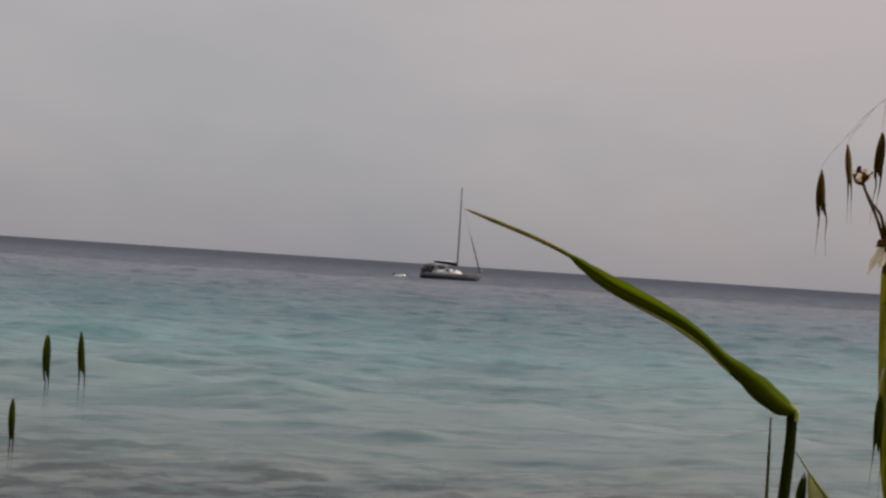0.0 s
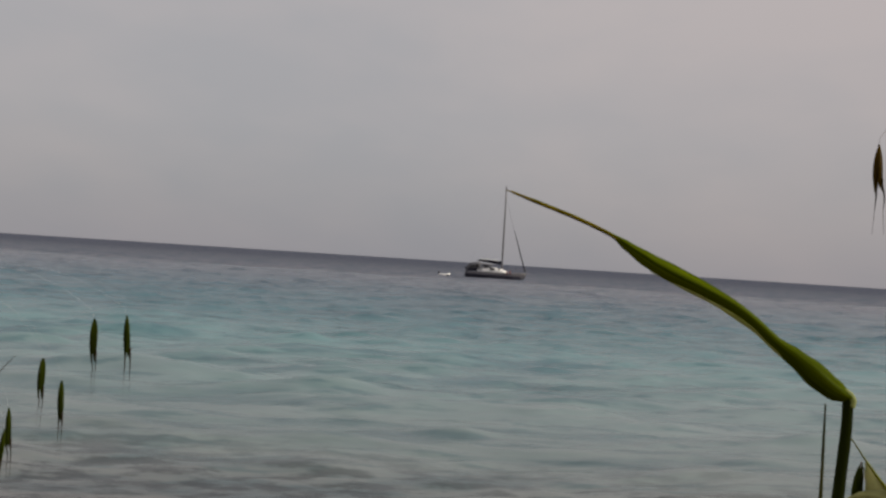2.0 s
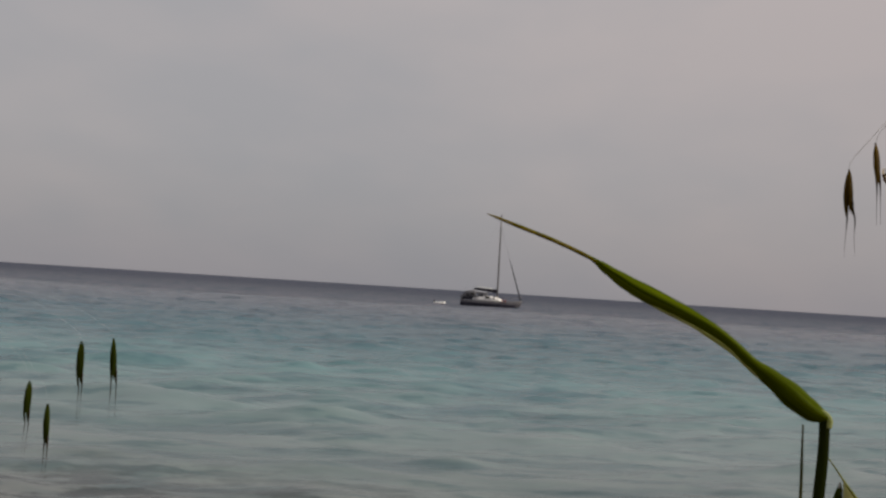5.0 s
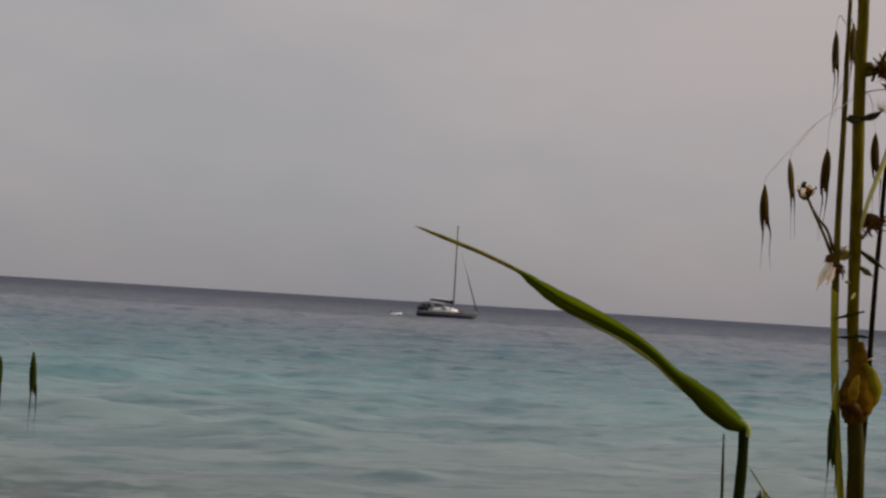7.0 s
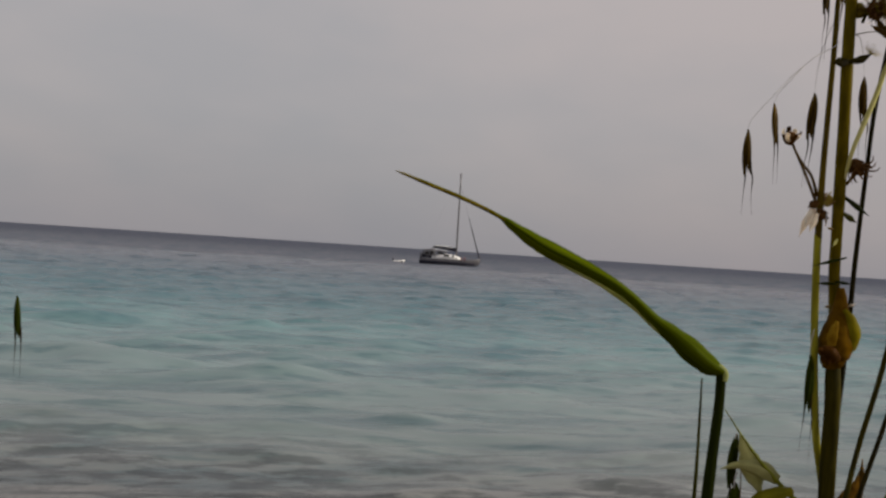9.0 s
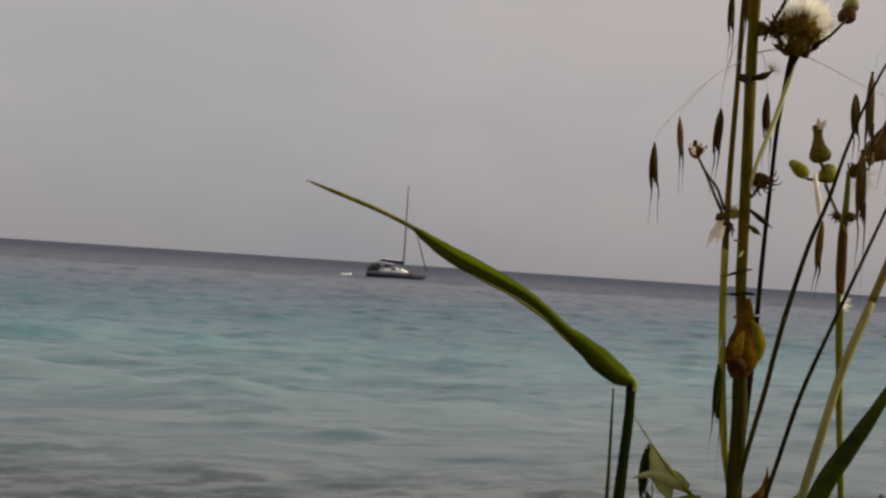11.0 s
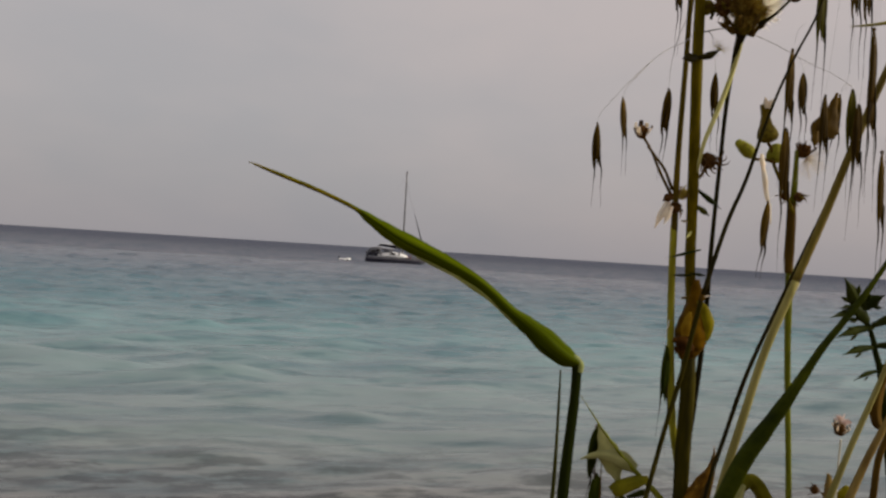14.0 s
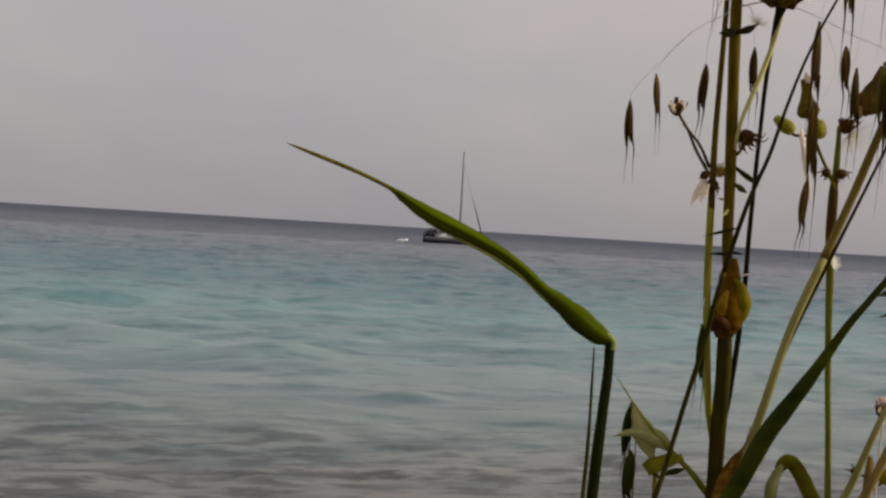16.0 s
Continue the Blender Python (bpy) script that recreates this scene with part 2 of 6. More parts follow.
def sea_material():
    """Open water: colour follows the depth over sand and weed, with wave shade painted in; ripples of several sizes
    tilt the surface.
    """
    m = bpy.data.materials.new("sea_water")
    m.use_nodes = True
    nt = m.node_tree
    N, L = nt.nodes.new, nt.links.new
    b = nt.nodes["Principled BSDF"]
    geo, split = N("ShaderNodeNewGeometry"), N("ShaderNodeSeparateXYZ")
    L(geo.outputs["Position"], split.inputs[0])

    along = N("ShaderNodeMapping")                              # the beach runs a little slantwise
    along.inputs["Rotation"].default_value = (0, 0, -0.13)
    L(geo.outputs["Position"], along.inputs[0])

    def noise_at(scale, detail, sx, sy, rough=0.5, lift=0.0):
        mp, n = N("ShaderNodeMapping"), N("ShaderNodeTexNoise")
        mp.inputs["Scale"].default_value = (sx, sy, 1)
        mp.inputs["Location"].default_value = (lift, lift, 0)
        n.inputs["Scale"].default_value, n.inputs["Detail"].default_value, n.inputs["Roughness"].default_value = scale, detail, rough
        L(along.outputs[0], mp.inputs[0])
        L(mp.outputs[0], n.inputs["Vector"])
        return n.outputs["Fac"]

    def math_node(op, a, bb, c=None):
        n = N("ShaderNodeMath")
        n.operation = op
        for i, v in enumerate((a, bb, c)):
            if v is None:
                continue
            if isinstance(v, (int, float)):
                n.inputs[i].default_value = v
            else:
                L(v, n.inputs[i])
        return n.outputs[0]

    # log of the distance from the beach, wobbled by sand bars and weed
    wob = math_node("MULTIPLY_ADD", noise_at(0.12, 3, 0.35, 1.0), 0.20, -0.10)
    far = math_node("LOGARITHM", math_node("MAXIMUM", split.outputs["Y"], 1.0), 10.0)
    u = math_node("ADD", far, wob)
    unit = math_node("MULTIPLY_ADD", u, 0.4, -0.3)              # 5.6 m -> 0, 1.78 km -> 1
    ramp = N("ShaderNodeValToRGB")
    e = ramp.color_ramp.elements
    e[0].position, e[0].color = 0.0, SEA_COLOURS[0][1]
    e[1].position, e[1].color = 1.0, SEA_COLOURS[-1][1]
    for p, c in SEA_COLOURS[1:-1]:
        ramp.color_ramp.elements.new(p).color = c
    L(unit, ramp.inputs[0])
    # wave shade painted into the colour: patches, thin streaks, and long bars lying along the beach
    shade_streaks = []
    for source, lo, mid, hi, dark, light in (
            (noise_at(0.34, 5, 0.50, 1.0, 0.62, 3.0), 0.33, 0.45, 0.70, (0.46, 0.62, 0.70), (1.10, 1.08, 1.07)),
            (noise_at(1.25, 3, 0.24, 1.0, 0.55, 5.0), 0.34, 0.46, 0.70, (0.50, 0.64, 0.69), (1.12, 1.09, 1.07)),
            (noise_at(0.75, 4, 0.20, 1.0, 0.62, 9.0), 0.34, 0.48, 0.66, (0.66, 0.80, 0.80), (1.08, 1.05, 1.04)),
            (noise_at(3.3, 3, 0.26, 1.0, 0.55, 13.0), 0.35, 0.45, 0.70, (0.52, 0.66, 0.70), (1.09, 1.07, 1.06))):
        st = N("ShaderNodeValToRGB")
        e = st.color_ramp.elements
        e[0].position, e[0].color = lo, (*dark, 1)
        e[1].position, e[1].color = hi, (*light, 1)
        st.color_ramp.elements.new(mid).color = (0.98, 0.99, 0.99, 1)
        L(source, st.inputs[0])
        shade_streaks.append(st.outputs[0])
    # dark and pale mottling of the shallowest water
    mottle = N("ShaderNodeValToRGB")
    e = mottle.color_ramp.elements
    e[0].position, e[0].color = 0.42, (0.28, 0.29, 0.30, 1)
    e[1].position, e[1].color = 0.55, (1.20, 1.16, 1.14, 1)
    L(noise_at(4.6, 4, 0.33, 1.0, 0.66, 11.0), mottle.inputs[0])
    reach = N("ShaderNodeMapRange")
    reach.inputs["From Min"].default_value, reach.inputs["From Max"].default_value = 0.90, 1.02
    reach.inputs["To Min"].default_value, reach.inputs["To Max"].default_value = 0.9, 0.0
    L(u, reach.inputs["Value"])
    shallow = N("ShaderNodeMix")
    shallow.data_type, shallow.blend_type = "RGBA", "MULTIPLY"
    L(reach.outputs[0], shallow.inputs[0])
    L(ramp.outputs[0], shallow.inputs[6])
    L(mottle.outputs[0], shallow.inputs[7])
    tint = shallow.outputs[2]
    for streak in shade_streaks:
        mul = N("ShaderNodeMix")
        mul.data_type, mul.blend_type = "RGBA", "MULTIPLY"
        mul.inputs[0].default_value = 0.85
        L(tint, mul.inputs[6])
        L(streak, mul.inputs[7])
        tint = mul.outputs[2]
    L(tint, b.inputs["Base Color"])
    b.inputs["Roughness"].default_value = 0.26
    b.inputs["IOR"].default_value = 1.33
    # open water is roughened by countless small waves: less of a mirror far out
    gl = N("ShaderNodeMapRange")
    gl.inputs["From Min"].default_value, gl.inputs["From Max"].default_value = 1.45, 2.05
    gl.inputs["To Min"].default_value, gl.inputs["To Max"].default_value = SEA_GLOSS
    L(u, gl.inputs["Value"])
    L(gl.outputs[0], b.inputs["Specular IOR Level"])
    h = math_node("ADD", math_node("MULTIPLY", noise_at(0.9, 4, 0.30, 1.0, 0.6), 0.06),
                  math_node("MULTIPLY", noise_at(4.5, 5, 0.40, 1.0, 0.65, 7.0), 0.016))
    bp = N("ShaderNodeBump")
    bp.inputs["Strength"].default_value, bp.inputs["Distance"].default_value = 1.0, 1.0
    L(h, bp.inputs["Height"])
    L(bp.outputs[0], b.inputs["Normal"])
    return m


# distance step and colour of the water body: wet shallows, pale sand, turquoise, slate, deep
SEA_COLOURS = ((0.0, (0.118, 0.116, 0.116, 1)), (0.050, (0.112, 0.118, 0.121, 1)), (0.09, (0.134, 0.168, 0.175, 1)), (0.14, (0.150, 0.196, 0.208, 1)),
               (0.23, (0.116, 0.204, 0.228, 1)), (0.31, (0.057, 0.128, 0.162, 1)), (0.38, (0.072, 0.118, 0.156, 1)),
               (0.45, (0.106, 0.122, 0.160, 1)), (0.515, (0.150, 0.155, 0.190, 1)), (0.575, (0.143, 0.148, 0.184, 1)), (0.63, (0.128, 0.132, 0.164, 1)), (0.72, (0.100, 0.104, 0.137, 1)), (1.0, (0.090, 0.094, 0.126, 1)))
SEA_GLOSS = (1.0, 0.0)        # inshore, offshore
SEA = sea_material()
SOIL = material("sandy_soil", (0.24, 0.19, 0.13), (0.13, 0.10, 0.065), 1.3, 0.9, spots=(0.10, 0.09, 0.05), spot_scale=30, bump=0.01, vary=0.0)


# ------------------------------------------------------------- mesh helpers
def spline(points, steps):
    """Catmull-Rom through the points; returns places and the share of the way."""
    pts = [Vector(p) for p in points]
    pts = [pts[0] * 2 - pts[1]] + pts + [pts[-1] * 2 - pts[-2]]
    out = []
    for i in range(1, len(pts) - 2):
        a, b, c, d = pts[i - 1:i + 3]
        for k in range(steps):
            t = k / steps
            out.append((0.5 * (2 * b + (c - a) * t + (2 * a - 5 * b + 4 * c - d) * t * t + (3 * b - a - 3 * c + d) * t ** 3),
                        (i - 1 + t) / (len(pts) - 3)))
    out.append((pts[-2].copy(), 1.0))
    return out


def sample(values, s):
    """Value at the share s of the way through evenly spaced values."""
    if len(values) == 1:
        return values[0]
    k = min(int(s * (len(values) - 1)), len(values) - 2)
    f = s * (len(values) - 1) - k
    f = f * f * (3 - 2 * f)
    return values[k] * (1 - f) + values[k + 1] * f


def rings(bm, loops):
    """Closed skin over rings of places."""
    vs = [[bm.verts.new(p) for p in loop] for loop in loops]
    n = len(vs[0])
    for a, b in zip(vs, vs[1:]):
        for i in range(n):
            f = bm.faces.new((a[i], a[(i + 1) % n], b[(i + 1) % n], b[i]))
            f.smooth = True
    bm.faces.new(vs[0][::-1])
    bm.faces.new(vs[-1])
    return bm


def tube(points, radii, sides=8, steps=6, bm=None, wobble=0.0, ribs=0.0):
    bm = bm or bmesh.new()
    path = spline(points, steps)
    loops = []
    for i, (p, s) in enumerate(path):
        d = (path[min(i + 1, len(path) - 1)][0] - path[max(i - 1, 0)][0]).normalized()
        side = d.cross(Vector((0.02, 1, 0.05))).normalized()
        up = side.cross(d)
        r = sample(radii, s) * (1 + wobble * noise.noise(p * 60))
        loops.append([p + (side * math.cos(a) + up * math.sin(a)) * r * (1 + ribs * (k % 2))
                      for k, a in ((k, 2 * math.pi * k / sides) for k in range(sides))])
    return rings(bm, loops)


def blade(points, widths, facing=(0, -1, 0), twist=(0,), fold=0.25, thick=0.0006, steps=8, bm=None, ripple=0.0, arch=1.8):
    """A leaf blade along the points: folded along its midrib, with thickness, turning by the twist (degrees)."""
    bm = bm or bmesh.new()
    path = spline(points, steps)
    loops = []
    for i, (p, s) in enumerate(path):
        d = (path[min(i + 1, len(path) - 1)][0] - path[max(i - 1, 0)][0]).normalized()
        out = Vector(facing)
        out = (out - d * out.dot(d)).normalized()
        out = Matrix.Rotation(radians(sample(twist, s)), 3, d) @ out
        side = d.cross(out).normalized()
        w = sample(widths, s) / 2
        lift = ripple * noise.noise(p * 45 + Vector((3, 1, 2)))
        front, back = [], []
        for k in (-1, -0.66, -0.33, -0.08, 0.08, 0.33, 0.66, 1):
            c = p + side * w * k + out * (fold * w * (1 - abs(k) ** arch) + lift * k)
            t = thick * (1.6 if abs(k) < 0.1 else 1 - 0.55 * abs(k))
            front.append(c + out * t / 2)
            back.append(c - out * t / 2)
        loops.append(front + back[::-1])
    first = len(bm.verts)
    rings(bm, loops)
    # u runs across the blade, v along it
    bm.verts.ensure_lookup_table()
    bm.verts.index_update()
    uv = bm.loops.layers.uv.verify()
    n = len(loops[0])
    for f in bm.faces:
        for c in f.loops:
            i = c.vert.index - first if c.vert.index >= 0 else 0
            c[uv].uv = (min(i % n, n - 1 - i % n) / (n / 2 - 1), i // n / len(loops))
    return bm


def lens(length, width, depth, peak=0.4, sides=10, n=10, tip=0.04, bm=None, at=None, dents=0.0):
    """A pod pointed at both ends, hanging from the origin along -z."""
    bm = bm or bmesh.new()
    at = at or Matrix.Identity(4)
    loops = []
    for i in range(n + 1):
        s = i / n
        g = s ** (math.log(0.5) / math.log(peak))
        r = max(math.sin(math.pi * g) ** 0.8, tip)
        loops.append([at @ Vector((math.cos(a) * width / 2 * r * (1 + dents * (k % 2)), math.sin(a) * depth / 2 * r, -s * length))
                      for k, a in ((k, 2 * math.pi * k / sides) for k in range(sides))])
    return rings(bm, loops)


def box(bm, x0, x1, y0, y1, z0, z1, bevel=0.0):
    m = Matrix.Translation(((x0 + x1) / 2, (y0 + y1) / 2, (z0 + z1) / 2)) @ Matrix.Diagonal((x1 - x0, y1 - y0, z1 - z0, 1))
    r = bmesh.ops.create_cube(bm, size=1, matrix=m)
    if bevel:
        es = {e for v in r["verts"] for e in v.link_edges}
        bmesh.ops.bevel(bm, geom=list(es), offset=bevel, segments=2, affect="EDGES", profile=0.5)
    return bm


def mesh_of(name, bm, mat):
    bmesh.ops.recalc_face_normals(bm, faces=bm.faces)
    me = bpy.data.meshes.new(name)
    bm.to_mesh(me)
    bm.free()
    me.materials.append(mat)
    return me


def part(name, bm, mat, parent=None, label="", local=None):
    """One mesh object; places are in the world unless local gives its pose under the parent."""
    ob = new(name, bm if isinstance(bm, bpy.types.Mesh) else mesh_of(name, bm, mat))
    if parent is not None:
        ob.parent = parent
        if local is not None:
            ob.matrix_basis = local
        else:
            up = parent
            m = Matrix.Identity(4)
            while up is not None:
                m = up.matrix_basis @ m
                up = up.parent
            ob.matrix_basis = m.inverted()
    if label:
        ob["label"] = label
    return ob


def thing(name, place, label, category, group=""):
    ob = new(name)
    ob.location = place
    ob.empty_display_size = 0.02
    return tagged(ob, label, category, group)


# ------------------------------------------------------------- ground and sea
def ground_height(x, y):
    """A low sandy bank, falling to the beach and on under the water."""
    z = np.interp(y, [-5000, -3, 0.9, 1.6, 3.2, 5.5, 8.5, 14, 40, 5000], [2.6, 1.95, 1.88, 1.60, 0.72, 0.12, -0.22, -0.7, -2.5, -60])
    return z


def build_ground():
    ys = np.concatenate([-np.geomspace(4900, 4, 24), np.linspace(-3.5, 9, 90), np.geomspace(9.5, 4900, 40)])
    xs = np.concatenate([-np.geomspace(4900, 5, 20), np.linspace(-4.5, 4.5, 70), np.geomspace(5, 4900, 20)])
    X, Y = np.meshgrid(xs, ys)
    Z = ground_height(X, Y)
    near = np.exp(-(np.abs(Y - 1) / 6) ** 2)
    rough = np.array([noise.fractal(Vector((a * 1.7, b * 1.7, 0)), 1.0, 2.0, 4) for a, b in zip(X.ravel(), Y.ravel())]).reshape(X.shape)
    Z = Z + near * rough * 0.035
    n, m = X.shape
    idx = np.arange(n * m).reshape(n, m)
    quads = np.stack([idx[:-1, :-1], idx[:-1, 1:], idx[1:, 1:], idx[1:, :-1]], -1).reshape(-1, 4)
    me = bpy.data.meshes.new("ground")
    me.from_pydata(np.stack([X, Y, Z], -1).reshape(-1, 3).tolist(), [], quads.tolist())
    me.polygons.foreach_set("use_smooth", [True] * len(me.polygons))
    me.materials.append(SOIL)
    return tagged(new("ground", me), "sandy bank falling to the beach and sea bed", "ground", kind="structure")


def build_sea():
    ys = np.concatenate([np.linspace(5.0, 24, 260), np.geomspace(24.1, 300, 420), np.geomspace(310, 4950, 30)])
    core = np.linspace(-1, 1, 260)
    X, Y, Z = [], [], []
    for y in ys:
        half = 0.72 * y + 2.5
        side = np.geomspace(half * 1.04, 4950, 14)
        x = np.concatenate([-side[::-1], core * half, side])
        X.append(x)
        Y.append(np.full_like(x, y))
    X, Y = np.array(X), np.array(Y)
    Z = np.zeros_like(X)
    rng = np.random.RandomState(4)
    # short-crested wavelets coming ashore at a slant: peaked crests, flat troughs, broken into groups
    for wave, height, lean, spread, count in ((5.2, 0.085, -0.12, 0.06, 6), (3.4, 0.125, -0.12, 0.07, 10), (2.1, 0.092, -0.12, 0.09, 14), (1.2, 0.040, -0.12, 0.16, 18), (0.7, 0.018, -0.10, 0.35, 16), (0.42, 0.006, 0.0, 0.5, 10)):
        for _ in range(count):
            a = rng.normal(lean, spread)
            k = 2 * np.pi / (wave * rng.uniform(0.75, 1.3))
            ac, al = X * np.sin(a) + Y * np.cos(a), X * np.cos(a) - Y * np.sin(a)
            q = [rng.uniform(0, 6.28) for _ in range(5)]
            env = np.sin(al * k * rng.uniform(0.14, 0.34) + ac * k * rng.uniform(-0.16, 0.16) + q[0]) * np.sin(al * k * rng.uniform(0.06, 0.15) - ac * k * rng.uniform(0.06, 0.18) + q[1])
            env = np.clip(env, 0, 1) ** 2.6
            bend = 0.7 * np.sin(al * k * 0.05 + q[2])
            Z += height * env * np.exp(3.6 * (np.sin(k * ac + bend + q[3]) - 1))
    fade = np.clip(1.2 - Y / 220, 0.0, 1) * np.interp(Y, [5, 9, 14], [0.4, 0.7, 1.0])
    Z *= fade * (np.abs(X) < 0.75 * Y + 4)
    # low wavelets about to break over the sand
    for y0, height, q in ((7.75, 0.045, 0.4), (8.5, 0.050, 2.1), (9.6, 0.045, 4.0)):
        line = Y - (y0 + 0.03 * X + 0.22 * np.sin(0.9 * X + q) + 0.10 * np.sin(2.3 * X + 2 * q))
        crest = np.where(line < 0, np.exp(-(line / 0.16) ** 2), np.exp(-(line / 0.42) ** 2))
        crest = crest * (1 + 0.35 * np.sin(7 * X + 3 * line) * np.sin(3.1 * X + q))
        Z += height * crest * np.clip(0.35 + 0.65 * np.sin(0.75 * X + 3 * q) + 0.4 * np.sin(2.1 * X + q), 0, 1) * (np.abs(X) < 0.75 * Y + 4)
    n, m = X.shape
    idx = np.arange(n * m).reshape(n, m)
    quads = np.stack([idx[:-1, :-1], idx[:-1, 1:], idx[1:, 1:], idx[1:, :-1]], -1).reshape(-1, 4)
    me = bpy.data.meshes.new("water")
    me.from_pydata(np.stack([X, Y, Z], -1).reshape(-1, 3).tolist(), [], quads.tolist())
    me.polygons.foreach_set("use_smooth", [True] * len(me.polygons))
    me.materials.append(SEA)
    return tagged(new("water", me), "rippled grey-turquoise sea reaching the horizon", "water", kind="structure")


build_ground()
build_sea()


# ------------------------------------------------------------- sailing boat
def hull_loop(x, half, deck, keel, n=9):
    """Half-round section of a hull at x: from the port rail under the keel to the starboard rail."""
    out = []
    for i in range(2 * n + 1):
        a = math.pi * i / (2 * n)
        c, s = math.cos(a), math.sin(a)
        out.append(Vector((x, half * math.copysign(abs(c) ** 0.45, c), deck + (keel - deck) * abs(s) ** 0.8)))
    return out


def build_boat():
    L = 11.6
    size = 0.867                                               # 10 m over all
    boat = thing("sailing_boat", (-4.33, 130.00, 0.20), "grey-white moored sailing yacht with bare mast and dark canvas", "sailing boat")
    boat.scale = (size, size, size)
    st = (0.0, 0.3, 1.5, 3.5, 5.5, 7.5, 9.2, 10.5, 11.3, L)
    half = (1.35, 1.5, 1.7, 1.85, 1.9, 1.75, 1.3, 0.75, 0.32, 0.06)
    deck = (0.85, 0.85, 0.86, 0.88, 0.91, 0.96, 1.04, 1.14, 1.22, 1.26)
    keel = (0.02, -0.12, -0.35, -0.5, -0.55, -0.5, -0.4, -0.2, 0.15, 0.75)

    def under(name, bm, mat, label="", parent=boat):
        return part(name, bm, mat, parent, label, Matrix.Identity(4))
    body = under("hull", rings(bmesh.new(), [hull_loop(*v) for v in zip(st, half, deck, keel)]), HULL_GREY, "pale grey hull")
    # boot stripe: a thin skin just outside the hull near the water
    bm = bmesh.new()
    for sgn in (-1, 1):
        prev = None
        for x, h, k in list(zip(st, half, keel))[:-2]:
            pair = (bm.verts.new((x, sgn * (h * 0.99 + 0.05), 0.46)), bm.verts.new((x, sgn * (h * 0.95 + 0.05), -0.06)),
                    bm.verts.new((x, sgn * (h * 0.93 - 0.02), -0.06)), bm.verts.new((x, sgn * (h * 0.99 - 0.02), 0.46)))
            if prev:
                for i in range(4):
                    bm.faces.new((prev[i], prev[(i + 1) % 4], pair[(i + 1) % 4], pair[i]))
            prev = pair
    under("boot_stripe", bm, ANTIFOUL, "dark stripe along the waterline", body)
    # deck and coach roof
    bm = bmesh.new()
    rings(bm, [[Vector((x, y, z)) for y, z in ((-h * 0.97, d + 0.02), (h * 0.97, d + 0.02), (h * 0.97, d + 0.08), (-h * 0.97, d + 0.08))]
               for x, h, d in zip(st, half, deck)])
    under("deck", bm, SPAR, "weathered grey deck")
    bm = bmesh.new()
    loops = []
    for x, h, top in ((2.7, 1.25, 0.60), (3.6, 1.32, 0.70), (5.6, 1.30, 0.70), (7.0, 1.20, 0.60), (7.7, 0.9, 0.36), (8.3, 0.55, 0.05)):
        loops.append([Vector((x, y * h * 1.12, 0.92 + z * top * 1.3)) for y, z in ((-1, 0), (-0.96, 0.55), (-0.8, 0.95), (-0.3, 1.08), (0.3, 1.08), (0.8, 0.95), (0.96, 0.55), (1, 0))])
    cabin = under("coach_roof", rings(bm, loops), GELCOAT, "white cabin top")
    for sgn in (-1, 1):
        for x0, x1 in ((4.7, 5.6), (6.2, 6.5)):
            bm = bmesh.new()
            box(bm, x0, x1, sgn * 1.40 - 0.09, sgn * 1.40 + 0.09, 1.42, 1.80, 0.05)
            under("cabin_window", bm, SMOKED, "dark cabin window", cabin)
    # cockpit coamings and wheel pedestal
    for sgn in (-1, 1):
        bm = bmesh.new()
        box(bm, 0.5, 3.4, sgn * 1.15 - 0.16, sgn * 1.15 + 0.16, 1.05, 1.42, 0.06)
        under("cockpit_coaming", bm, GELCOAT)
    bm = bmesh.new()
    tube([(1.6, 0, 1.0), (1.6, 0, 1.5), (1.55, 0, 2.0)], (0.12, 0.1, 0.08), bm=bm)
    under("wheel_pedestal", bm, GELCOAT)
    bm = bmesh.new()
    tube([(1.45, 0.45 * math.cos(a), 1.9 + 0.45 * math.sin(a)) for a in np.linspace(0, 6.28, 13)], (0.03,), 6, 3, bm)
    under("steering_wheel", bm, STEEL)
    # bimini and spray hood
    bm = bmesh.new()
    rings(bm, [[Vector((x, y, z + lift)) for y, z in ((-1.45, 2.12), (-1.2, 2.42), (0, 2.52), (1.2, 2.42), (1.45, 2.12), (1.15, 2.34), (0, 2.42), (-1.15, 2.34))]
               for x, lift in ((2.0, 0.0), (2.3, 0.08), (3.2, 0.12), (4.3, 0.1), (5.2, 0.0))])
    bim = under("bimini", bm, CANVAS_GREY, "grey canvas sun roof over the cockpit")
    for x in (2.2, 3.6, 5.0):
        for sgn in (-1, 1):
            bm = bmesh.new()
            tube([(3.6 + (x - 3.6) * 0.5, sgn * 1.4, 1.05), (x, sgn * 1.38, 2.3)], (0.025,), 6, 2, bm)
            under("bimini_pole", bm, STEEL, parent=bim)
    bm = bmesh.new()
    loops = []
    for i in range(7):
        a = math.pi * 0.5 * i / 6
        x, z = 3.4 + 1.7 * math.sin(a), 1.72 + 0.5 * math.cos(a)
        loops.append([Vector((x, y, z + dz)) for y, dz in ((-1.15, -0.42), (-1.0, -0.05), (0, 0.02), (1.0, -0.05), (1.15, -0.42), (0.95, -0.1), (0, -0.04), (-0.95, -0.1))])
    under("spray_hood", rings(bm, loops), CANVAS_GREY, "grey canvas spray hood")
    bm = bmesh.new()
